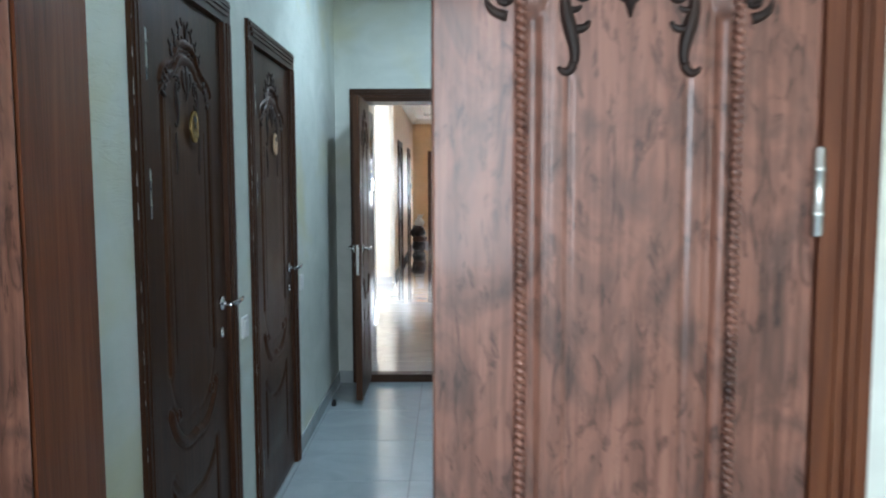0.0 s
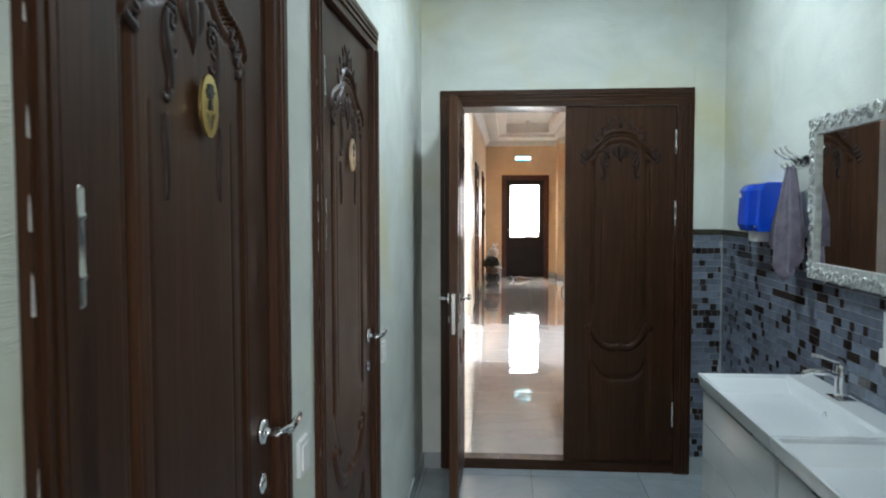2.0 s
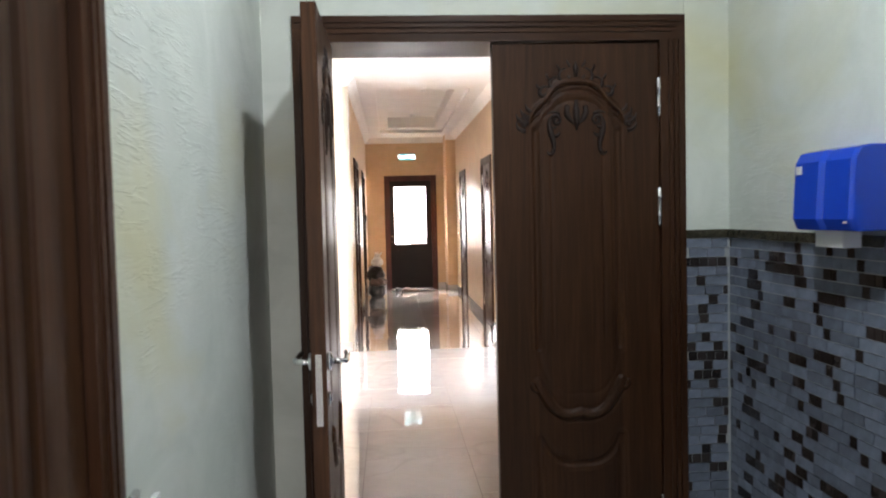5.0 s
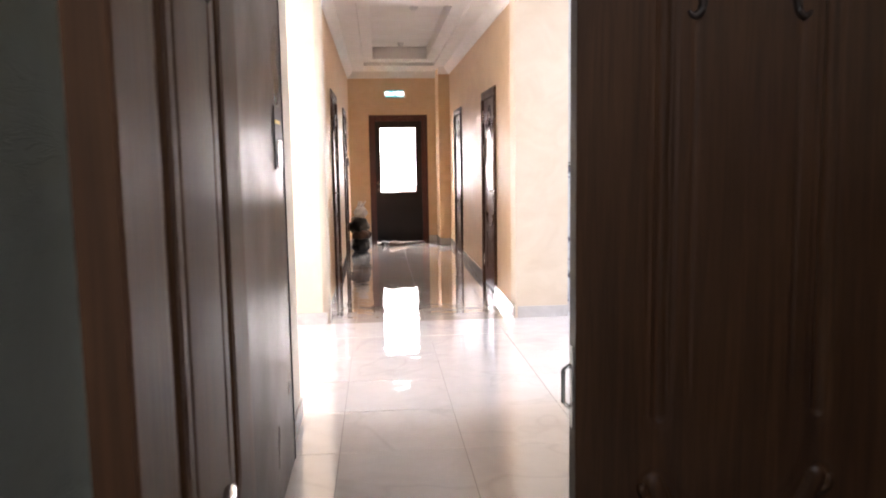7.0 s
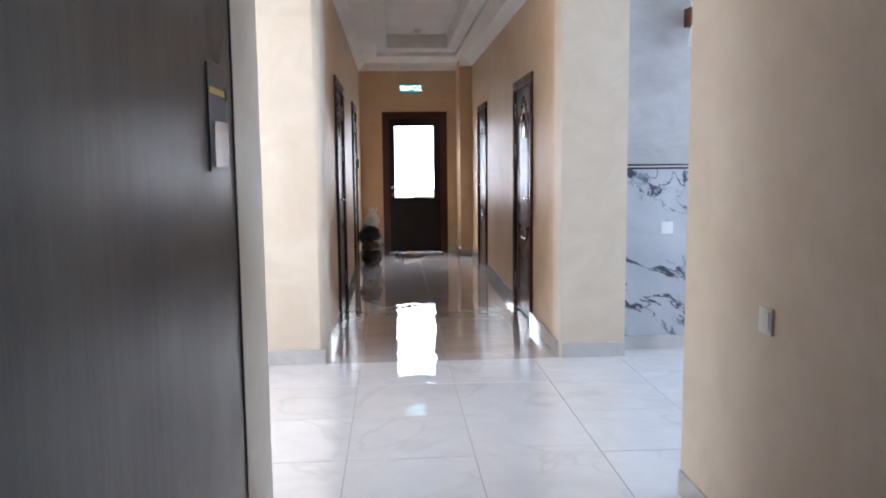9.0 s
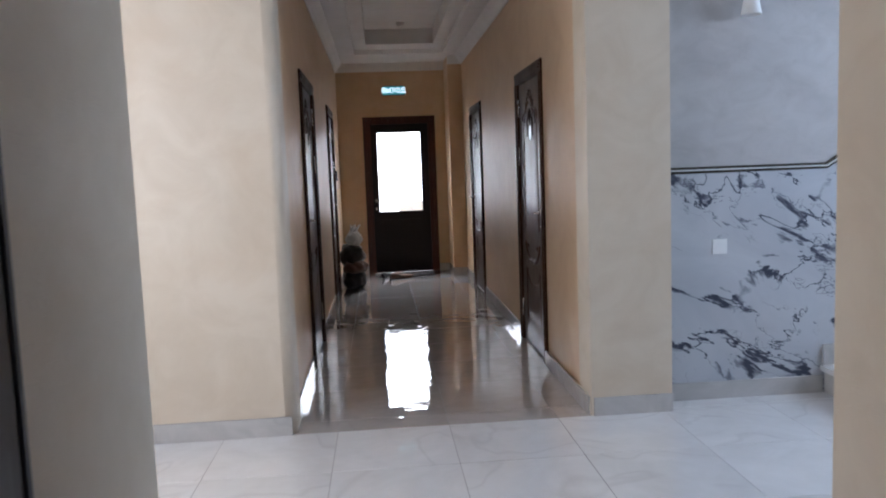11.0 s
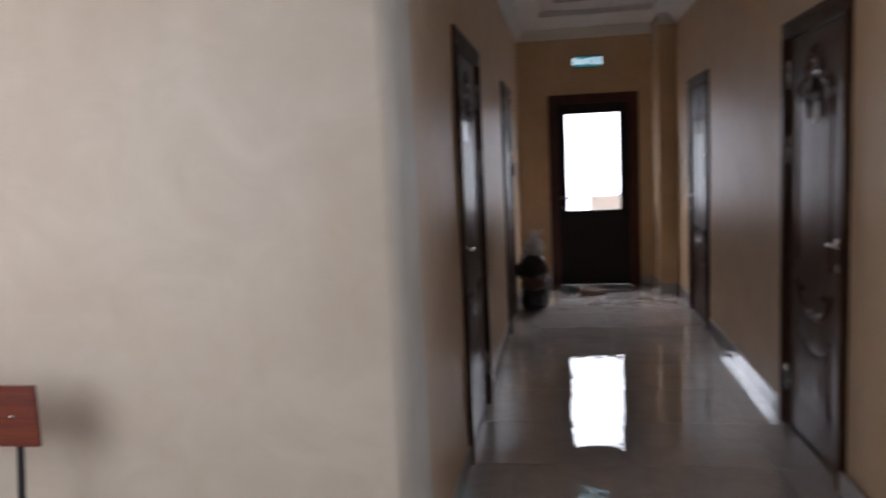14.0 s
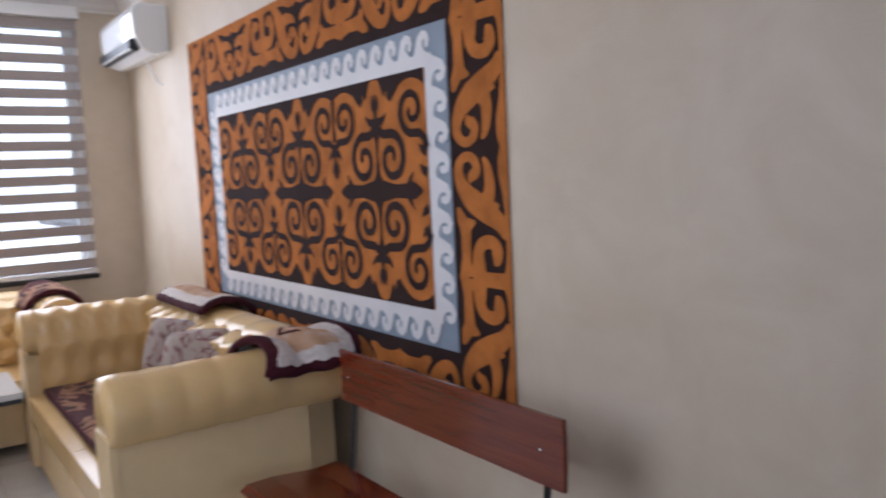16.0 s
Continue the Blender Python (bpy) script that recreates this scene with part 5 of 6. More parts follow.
def shoe(x, y, rz, mat, label):
    ob = thing("shoe", pose(x, y, F, 0, 0, rz), label, "shoe", "shoes by the glass door")
    bm = bmesh.new()
    rings = []
    for s, w, h in ((0, 0.03, 0.05), (0.03, 0.036, 0.075), (0.08, 0.035, 0.07), (0.13, 0.038, 0.05), (0.19, 0.045, 0.042), (0.24, 0.038, 0.034), (0.265, 0.015, 0.02)):
        rings.append([bm.verts.new((s, w * math.cos(q), 0.012 + h * max(0, math.sin(q)))) for q in [math.pi * k / 8 for k in range(9)]])
    for u, w in zip(rings, rings[1:]):
        for k in range(8):
            bm.faces.new((u[k], u[k + 1], w[k + 1], w[k]))
    bm.faces.new(rings[0])
    bm.faces.new(rings[-1][::-1])
    part("upper", bm, mat, ob, smooth=True)
    part("sole", boxes((-0.004, 0.262, -0.036, 0.036, 0, 0.014)), BLACK_P, ob, bevel=0.006)


shoe(0.42, 10.95, 70, SHOE_K, "worn black shoe standing on the tiles")
shoe(0.52, 10.86, 15, SHOE_T, "worn brown shoe standing on the tiles")
shoe(0.56, 10.95, 10, SHOE_T, "worn brown shoe standing on the tiles")


def sack(name, m, sx, sy, sz, mat, seed, label, knot=True):
    ob = thing(name, m, label, "bag", "bags piled by the corridor wall")
    bm = bmesh.new()
    bmesh.ops.create_icosphere(bm, subdivisions=4, radius=1)
    for v in bm.verts:
        d = noise.noise(v.co * 1.7 + Vector((seed, 0, 0))) * 0.22 + noise.noise(v.co * 4.5 + Vector((0, seed, 0))) * 0.09
        r = 1 + d
        v.co = Vector((v.co.x * r * sx, v.co.y * r * sy, max(-0.92, v.co.z * (r if v.co.z < 0 else 1 + d * 1.3)) * sz))
    for v in bm.verts:
        v.co.z += 0.92 * sz
    part("bag", bm, mat, ob, smooth=True)
    if knot:
        bm = bmesh.new()
        for k in range(5):
            q = k * 1.3
            tube(bm, [(0, 0, sz * 1.75), (0.03 * math.cos(q), 0.03 * math.sin(q), sz * 1.95), (0.06 * math.cos(q + 0.4) + 0.03, 0.05 * math.sin(q + 0.4), sz * 1.95 + 0.07)], [0.02, 0.015, 0.006], 6)
        part("knot", bm, mat, ob, smooth=True)
    return ob


sack("rubbish_bag", Matrix.Translation((0.08, 10.30, F)), 0.15, 0.17, 0.125, BAG_K, 3.1, "black plastic bag on the corridor floor", False)
sack("shoe_bag", Matrix.Translation((0.10, 10.27, F + 0.17)), 0.145, 0.16, 0.095, SHOE_T, 9.7, "brown bundle on a black bag", False)
sack("rubbish_bag", Matrix.Translation((0.07, 10.30, F + 0.27)), 0.15, 0.17, 0.14, BAG_K, 5.3, "black plastic bag on top of a bundle", False)
sack("white_bag", Matrix.Translation((0.10, 10.29, F + 0.50)), 0.095, 0.10, 0.095, BAG_W, 7.7, "white plastic bag with knotted top", True)

# ---------------------------------------------------------------- mural
mural = thing("wall_mural_painting", Matrix.Translation((0, MW, 0)), "painted felt-rug mural, ochre scrolls in a blue and white border", "mural")
UX0, UX1, UZ0, UZ1 = -4.285, -1.56, 0.625, 2.327
part("dark_ground", boxes((UX0, UX1, -0.003, -0.0005, UZ0, UZ1)), PAINT_K, mural, "dark brown painted ground")
part("edge_line", boxes((UX1 - 0.014, UX1, -0.0045, -0.003, UZ0, UZ1), (UX0, UX0 + 0.014, -0.0045, -0.003, UZ0, UZ1), (UX0, UX1, -0.0045, -0.003, UZ1 - 0.014, UZ1), (UX0, UX1, -0.0045, -0.003, UZ0, UZ0 + 0.014)), PAINT_O, mural, "ochre edge line")
RX0, RX1, RZ0, RZ1 = -4.012, -1.837, 0.934, 2.018
IX0, IX1, IZ0, IZ1 = -3.877, -1.958, 1.064, 1.883
part("blue_border", boxes((RX0, RX1, -0.0055, -0.003, RZ0, RZ1)), PAINT_B, mural, "blue grey painted border")
part("white_border", boxes((IX0 - 0.042, IX1 + 0.042, -0.0075, -0.0055, IZ0 - 0.042, IZ1 + 0.042)), PAINT_W, mural, "white painted border")
part("inner_field", boxes((IX0, IX1, -0.0095, -0.0075, IZ0, IZ1)), PAINT_O, mural, "ochre painted inner field")


def wave(bm, p, q, nrm, count):
    """Running hooks along a border from p to q; they grow towards nrm."""
    dx, dz = (q[0] - p[0]) / count, (q[1] - p[1]) / count
    ln = math.hypot(dx, dz)
    tx, tz = dx / ln, dz / ln
    for k in range(count):
        ox, oz = p[0] + dx * k, p[1] + dz * k
        loc = [(0.40, -0.06), (0.38, 0.1), (0.37, 0.32), (0.44, 0.54), (0.60, 0.66), (0.78, 0.60), (0.85, 0.44), (0.80, 0.32), (0.70, 0.30)]
        pts = [(ox + (tx * a + nrm[0] * b) * ln, oz + (tz * a + nrm[1] * b) * ln) for a, b in loc]
        ribbon(bm, pts, [ln * f for f in (1.0, 0.62, 0.40, 0.34, 0.31, 0.29, 0.27, 0.25, 0.17)], -0.0078)


bm = bmesh.new()
b0 = 0.04
wave(bm, (IX0 - b0, IZ1 + b0), (IX1 + b0, IZ1 + b0), (0, 1), 20)
wave(bm, (IX1 + b0, IZ0 - b0), (IX0 - b0, IZ0 - b0), (0, -1), 20)
wave(bm, (IX1 + b0, IZ1 + b0), (IX1 + b0, IZ0 - b0), (1, 0), 9)
wave(bm, (IX0 - b0, IZ0 - b0), (IX0 - b0, IZ1 + b0), (-1, 0), 9)
part("wave_border", bm, PAINT_W, mural, "white running wave scrolls")

bm = bmesh.new()
YK = -0.0112
zc = (IZ0 + IZ1) / 2
P = (IX1 - IX0) / 3


def clip(pts):
    return [(min(max(a, IX0 + 0.002), IX1 - 0.002), min(max(b, IZ0 + 0.002), IZ1 - 0.002)) for a, b in pts]


def chevrons(cx, z, up, rows):
    """A stem with paired leaves; rows: height, reach, width."""
    ribbon(bm, [(cx, z), (cx, z + up * rows[-1][0] * 0.6), (cx, z + up * (rows[-1][0] + 0.03))], [0.026, 0.02, 0.004], YK)
    for h, l, w in rows:
        for s in (-1, 1):
            ribbon(bm, bez((cx - s * 0.004, z + up * h), (cx + s * l * 0.4, z + up * (h - 0.012)), (cx + s * l * 0.75, z + up * (h + 0.002)), (cx + s * l, z + up * (h + 0.026)), 7), taper(7, w, w * 0.8, 0.006), YK)


for k in range(3):
    cx = IX1 - P * (k + 0.5)
    for up in (1, -1):
        for s in (-1, 1):
            c = (cx + s * 0.096, zc + up * 0.118)
            p = [(cx, zc + up * 0.262), (cx + s * 0.014, zc + up * 0.228), (cx + s * 0.048, zc + up * 0.206)] + spiral(c[0], c[1], 0.083, 1.32, up * (math.pi / 2 + s * up * 0.12), -s * up, 34, 0.1)[1:]
            ribbon(bm, p, taper(len(p), 0.034, 0.03, 0.022), YK)
            # pointed spurs between the horns and the middle bar
            ribbon(bm, bez((cx + s * 0.20, zc + up * 0.01), (cx + s * 0.205, zc + up * 0.03), (cx + s * 0.215, zc + up * 0.045), (cx + s * 0.232, zc + up * 0.066), 7), taper(7, 0.040, 0.024, 0.004), YK)
        ribbon(bm, [(cx, zc), (cx, zc + up * 0.06), (cx, zc + up * 0.12), (cx, zc + up * 0.18), (cx, zc + up * 0.21), (cx, zc + up * 0.24)], [0.12, 0.034, 0.014, 0.02, 0.05, 0.03], YK)
        chevrons(cx, zc + up * 0.22, up, [(0.035, 0.072, 0.036), (0.085, 0.024, 0.03), (0.105, 0.018, 0.026)])
    ribbon(bm, [(cx - 0.285, zc), (cx - 0.24, zc), (cx - 0.12, zc), (cx, zc), (cx + 0.12, zc), (cx + 0.24, zc), (cx + 0.285, zc)], [0.010, 0.060, 0.048, 0.09, 0.048, 0.060, 0.010], YK)
for k in range(4):
    b = IX1 - P * k
    for up in (1, -1):
        for s in (-1, 1):
            if not IX0 < b + s * 0.08 < IX1:
                continue
            c = (b + s * 0.084, zc + up * 0.277)
            p = clip([(b, zc + up * 0.145), (b + s * 0.012, zc + up * 0.178), (b + s * 0.042, zc + up * 0.197)] + spiral(c[0], c[1], 0.074, 1.32, -up * (math.pi / 2 + s * up * 0.12), s * up, 32, 0.1)[1:])
            ribbon(bm, p, taper(len(p), 0.03, 0.026, 0.02), YK)
        if 0 < k < 3:
            chevrons(b, zc + up * 0.185, -up, [(0.035, 0.050, 0.034), (0.085, 0.026, 0.032), (0.105, 0.014, 0.022)])
            ribbon(bm, [(b, zc + up * 0.36), (b, zc + up * 0.27), (b, zc + up * 0.2)], [0.03, 0.016, 0.03], YK)
        else:
            s = 1 if k == 3 else -1
            for h in (0.06, 0.13):
                ribbon(bm, [(b + s * 0.002, zc + up * h), (b + s * 0.03, zc + up * (h + 0.012)), (b + s * 0.045, zc + up * (h + 0.03))], [0.036, 0.026, 0.004], YK)
# dark scalloped edge above and below
for up, edge in ((1, IZ1), (-1, IZ0)):
    n = 360
    pts, ws = [], []
    for i in range(n + 1):
        x = IX0 + (IX1 - IX0) * i / n
        q = abs(((IX1 - x) / P) % 1 - 0.5) * P      # distance from the nearest large stem
        g = P / 2 - q                                # distance from the nearest small pair
        if q < 0.045:
            d = 0.004 + 0.035 * (q / 0.045) ** 4
        elif q < 0.085:
            d = 0.035 + 0.035 * abs(math.sin((q - 0.045) / 0.04 * math.pi))
        elif q < 0.15:
            d = 0.095 - abs(q - 0.105) * 0.9
        else:
            d = 0.024 + 4.0 * (g - 0.088) ** 2 if g < 0.16 else 0.05
            d = min(d, 0.07)
        pts.append((x, edge - up * d / 2))
        ws.append(d)
    last = None
    for (x, z), w in zip(pts, ws):
        row = (bm.verts.new((x, YK, edge)), bm.verts.new((x, YK, edge - up * w)))
        if last:
            bm.faces.new((last[0], last[1], row[1], row[0]))
        last = row
part("dark_scrollwork", bm, PAINT_K, mural, "dark horn scrolls on ochre")

# ochre scrolls on the dark outer border
YO = -0.0048


def border_scroll(p, along, nrm, ln, wd, flip):
    """Half a repeat of the outer border: a curl that grows into a broad limb, a finger leaf, an inner leaf, a second curl."""
    def put(rows):
        pts = []
        for b, a, q in rows:
            a = 1 - a if flip else a
            pts.append((p[0] + along[0] * a * ln + nrm[0] * b * wd, p[1] + along[1] * a * ln + nrm[1] * b * wd))
        k = 4
        n = (len(pts) - 1) * k + 1
        fine, ws = [], []
        for i in range(n):
            j, f = min(i // k, len(pts) - 2), i / k - min(i // k, len(pts) - 2)
            q = [pts[max(j - 1, 0)], pts[j], pts[j + 1], pts[min(j + 2, len(pts) - 1)]]
            fine.append(tuple(0.5 * (2 * q[1][e] + (q[2][e] - q[0][e]) * f + (2 * q[0][e] - 5 * q[1][e] + 4 * q[2][e] - q[3][e]) * f * f + (3 * q[1][e] - q[0][e] - 3 * q[2][e] + q[3][e]) * f ** 3) for e in (0, 1)))
            ws.append((rows[j][2] * (1 - f) + rows[j + 1][2] * f) * wd / 0.255)
        ribbon(bm, fine, ws, YO)
    put([(0.37, 0.25, 0.020), (0.36, 0.22, 0.042), (0.45, 0.165, 0.038), (0.43, 0.10, 0.034), (0.33, 0.058, 0.030), (0.20, 0.068, 0.032), (0.11, 0.135, 0.040), (0.12, 0.22, 0.048), (0.21, 0.315, 0.062), (0.39, 0.405, 0.080), (0.63, 0.485, 0.074), (0.85, 0.565, 0.055), (0.97, 0.66, 0.040)])
    put([(0.58, 0.07, 0.012), (0.65, 0.14, 0.034), (0.68, 0.24, 0.044), (0.67, 0.34, 0.052), (0.58, 0.44, 0.070)])
    put([(0.60, 0.43, 0.060), (0.74, 0.445, 0.040), (0.84, 0.43, 0.006)])
    put([(0.96, 0.0, 0.026), (0.93, 0.10, 0.044), (0.93, 0.22, 0.040), (0.96, 0.36, 0.024), (0.975, 0.55, 0.018), (0.975, 0.75, 0.016), (0.96, 0.90, 0.022), (0.92, 1.0, 0.05)])
    put([(0.07, 0.45, 0.014), (0.12, 0.53, 0.044), (0.20, 0.62, 0.052), (0.20, 0.72, 0.046), (0.20, 0.84, 0.044), (0.19, 0.94, 0.056), (0.20, 1.0, 0.085)])
    put([(0.20, 0.60, 0.05), (0.30, 0.575, 0.036), (0.39, 0.56, 0.008)])
    put([(0.40, 1.0, 0.110), (0.43, 0.90, 0.062), (0.43, 0.80, 0.050), (0.52, 0.725, 0.042), (0.68, 0.71, 0.042), (0.78, 0.765, 0.048), (0.75, 0.835, 0.050), (0.70, 0.85, 0.024)])
    put([(0.30, 1.0, 0.05), (0.60, 1.0, 0.046), (0.98, 1.0, 0.05)])


wd = 0.265
ln = 0.408
lh = 0.367
for x, s in ((RX1 + 0.010, 1), (RX0 - 0.010, -1)):
    bm = bmesh.new()
    for k in range(-4, 4):
        z0 = 1.60 + k * ln
        if z0 < UZ1 - 0.03 and z0 + ln > UZ0 + 0.03:
            border_scroll((x, z0), (0, 1), (s, 0), ln, wd, k % 2)
    for v in bm.verts:
        v.co.x, v.co.z = min(max(v.co.x, UX0), UX1), min(max(v.co.z, UZ0), UZ1)
    part("ochre_scrollwork", bm, PAINT_O, mural, "ochre scrolls on dark border")
for x, z, s in ((-2.141, RZ1 + 0.03, 1), (-2.57, RZ0 - 0.03, -1)):
    bm = bmesh.new()
    for k in range(-6, 3):
        if x + k * lh < RX1 - 0.02 and x + (k + 1) * lh > RX0 + 0.02:
            border_scroll((x + k * lh, z), (1, 0), (0, s), lh, wd, k % 2)
    for v in bm.verts:
        v.co.x, v.co.z = min(max(v.co.x, RX0), RX1), min(max(v.co.z, UZ0), UZ1)
    part("ochre_scrollwork", bm, PAINT_O, mural, "ochre scrolls on dark border")

# ---------------------------------------------------------------- bench
bn = thing("bench", Matrix.Translation((-1.67, 4.87, F)), "red-brown veneered bench on a black iron frame", "bench")
def slab(x0, x1, pts, th):
    """A board bent along its profile (y, z), th thick."""
    bm = bmesh.new()
    rows = []
    for i, (y, z) in enumerate(pts):
        ay, az = pts[max(i - 1, 0)]
        by, bz = pts[min(i + 1, len(pts) - 1)]
        l = math.hypot(by - ay, bz - az)
        ny, nz = -(bz - az) / l * th, (by - ay) / l * th
        rows.append([bm.verts.new(p) for p in ((x0, y, z), (x1, y, z), (x1, y + ny, z + nz), (x0, y + ny, z + nz))])
    for u, w in zip(rows, rows[1:]):
        for k in range(4):
            bm.faces.new((u[k], u[(k + 1) % 4], w[(k + 1) % 4], w[k]))
    bm.faces.new(rows[0][::-1])
    bm.faces.new(rows[-1])
    bmesh.ops.recalc_face_normals(bm, faces=bm.faces)
    return bm
part("backrest", slab(-0.55, 0.55, [(-0.003, 0.697), (0.0, 0.74), (0.001, 0.79), (0.0, 0.84), (-0.002, 0.878)], -0.014), BENCH, bn, bevel=0.002)
part("seat", slab(-0.56, 0.56, [(-0.385, 0.455), (-0.365, 0.471), (-0.28, 0.473), (-0.12, 0.458), (-0.03, 0.463)], 0.014), BENCH, bn, bevel=0.002)
for x in (-0.48, 0.48):
    part("back_post", tube(bmesh.new(), [(x, -0.02, 0.43), (x, 0.0, 0.6), (x, 0.03, 0.86)], 0.013, 4), IRON, bn, "black square iron post")
    part("leg", tube(bmesh.new(), [(x, -0.02, 0.455), (x, 0.01, 0.0)], 0.013, 4), IRON, bn)
    part("leg", tube(bmesh.new(), [(x, -0.31, 0.455), (x, -0.33, 0.0)], 0.013, 4), IRON, bn)
    part("seat_bar", tube(bmesh.new(), [(x, -0.32, 0.450), (x, -0.02, 0.450)], 0.011, 4), IRON, bn)
part("cross_bar", tube(bmesh.new(), [(-0.48, -0.02, 0.3), (0.48, -0.02, 0.3)], 0.011, 4), IRON, bn)
for x in (-0.48, 0.48):
    part("bolt", lathe(bmesh.new(), [(0.0001, 0), (0.006, 0), (0.004, 0.003), (0.0001, 0.004)], 10), STEEL, bn, at=pose(x, -0.010, 0.79, 90), smooth=True)


# ---------------------------------------------------------------- sofa
def puffed(bm, nx, ny, f):
    grid = [[bm.verts.new(f(i / nx, j / ny)) for j in range(ny + 1)] for i in range(nx + 1)]
    for i in range(nx):
        for j in range(ny):
            bm.faces.new((grid[i][j], grid[i + 1][j], grid[i + 1][j + 1], grid[i][j + 1]))
    return grid


def tuft(u, v, nu, nv):
    """Depth of a diamond-buttoned surface, 0 at buttons, 1 between."""
    best = 9.0
    for b in range(nv + 1):
        off = 0.5 if b % 2 else 0.0
        for a in range(-1, nu + 2):
            best = min(best, math.hypot((u * nu - a - off), (v * nv - b) * 0.9))
    return min(1.0, best * 1.7) ** 0.6


def sofa_arm(parent, x, y0, y1, side):
    """A rolled arm along y; side: 1 when its outside looks to +x."""
    bm = bmesh.new()
    def f(u, v):
        q = radians(-70) + v * radians(310)
        y = y0 + (y1 - y0) * u
        seam = abs(math.sin(u * math.pi * 7)) ** 0.45
        r = 0.119 + 0.006 * seam
        return (x + side * (0.02 + r * 1.05 * math.cos(q)), y, 0.738 + r * math.sin(q))
    g = puffed(bm, 60, 22, f)
    for e in (g[0], g[-1]):
        bm.faces.new(e if e is g[-1] else e[::-1])
    bmesh.ops.recalc_face_normals(bm, faces=bm.faces)
    part("arm_roll", bm, LEATHER, parent, "pleated rolled leather arm", smooth=True)
    part("arm_panel", boxes(tuple(sorted((x - side * 0.10, x + side * 0.085))) + (y0 + 0.02, y1 - 0.16, 0.06, 0.64)), LEATHER_P, parent, bevel=0.01)
    part("arm_front", boxes(tuple(sorted((x - side * 0.11, x + side * 0.089))) + (y0 - 0.004, y0 + 0.02, 0.06, 0.66)), LEATHER_P, parent, bevel=0.008)


def sofa(name, m, length, depth, label):
    ob = thing(name, m, label, "sofa", "cream sofas of the lobby")
    h = length / 2
    for s in (-1, 1):
        sofa_arm(ob, s * (h - 0.14), -depth, -0.08, s)
    bm = bmesh.new()
    def back(u, v):
        x = -h + 0.2 + (length - 0.4) * u
        d = tuft(u, v, 11, 4)
        q = v * 1.0
        return (x, -0.30 + 0.02 * q - 0.06 * d + 0.05 * math.sin(q * math.pi) * -0.4 + (0.10 * max(0, q - 0.85) / 0.15), 0.42 + 0.40 * min(q, 0.97) + 0.02 * d)
    puffed(bm, 120, 48, back)
    for s in (-1, 1):
        am = bmesh.new()
        def inner(u, v):
            d = tuft(u, v, 5, 3)
            y = -depth + 0.06 + (depth - 0.36) * u
            if v < 0.55:
                return (s * (h - 0.25 - 0.035 * d), y, 0.40 + 0.31 * v / 0.55)
            q = math.pi - (v - 0.55) / 0.45 * radians(35 if s > 0 else 75)
            r = 0.112 + (0.014 if s > 0 else 0.034) * d
            return (s * (h - 0.12 + r * math.cos(q)), y, 0.735 + r * math.sin(q))
        puffed(am, 40, 40, inner)
        bmesh.ops.recalc_face_normals(am, faces=am.faces)
        part("tufted_arm", am, LEATHER, ob, "diamond-buttoned inner arm", smooth=True)
    part("tufted_back", bm, LEATHER, ob, "diamond-buttoned leather back", smooth=True)
    bm = bmesh.new()
    def roll(u, v):
        q = radians(-60) + v * radians(280)
        seam = abs(math.sin(u * math.pi * 9)) ** 0.35
        r = 0.10 + 0.012 * seam
        return (-h + 0.06 + (length - 0.12) * u, -0.13 - r * 1.2 * math.cos(q), 0.76 + r * math.sin(q) * 0.9)
    g = puffed(bm, 110, 18, roll)
    bm.faces.new(g[0])
    bm.faces.new(g[-1][::-1])
    bmesh.ops.recalc_face_normals(bm, faces=bm.faces)
    part("back_roll", bm, LEATHER, ob, "pleated rolled leather back rail", smooth=True)
    part("back_panel", boxes((-h + 0.24, h - 0.24, -0.22, -0.04, 0.06, 0.74)), LEATHER_P, ob, bevel=0.01)
    part("base", boxes((-h + 0.22, h - 0.22, -depth + 0.02, -0.2, 0.06, 0.30)), LEATHER_P, ob, bevel=0.012)
    for k in range(3):
        w = (length - 0.46) / 3
        part("seat_cushion", boxes((-h + 0.23 + k * w + 0.003, -h + 0.23 + (k + 1) * w - 0.003, -depth + 0.0, -0.28, 0.30, 0.43)), LEATHER, ob, bevel=0.03)
    for sx in (-1, 1):
        for y in (-depth + 0.06, -0.1):
            part("foot", lathe(bmesh.new(), [(0.0001, 0), (0.025, 0), (0.035, 0.06), (0.0001, 0.061)], 14), BLACK_P, ob, at=pose(sx * (h - 0.12), y, 0), smooth=True)
    return ob


sofa("sofa", pose(-3.45, MW - 0.03, F), 2.10, 0.95, "cream buttoned leather sofa with rolled arms under the mural")
sofa("sofa", pose(-5.55, 3.67, F, 0, 0, 90), 1.7, 0.85, "cream buttoned leather sofa under the window")


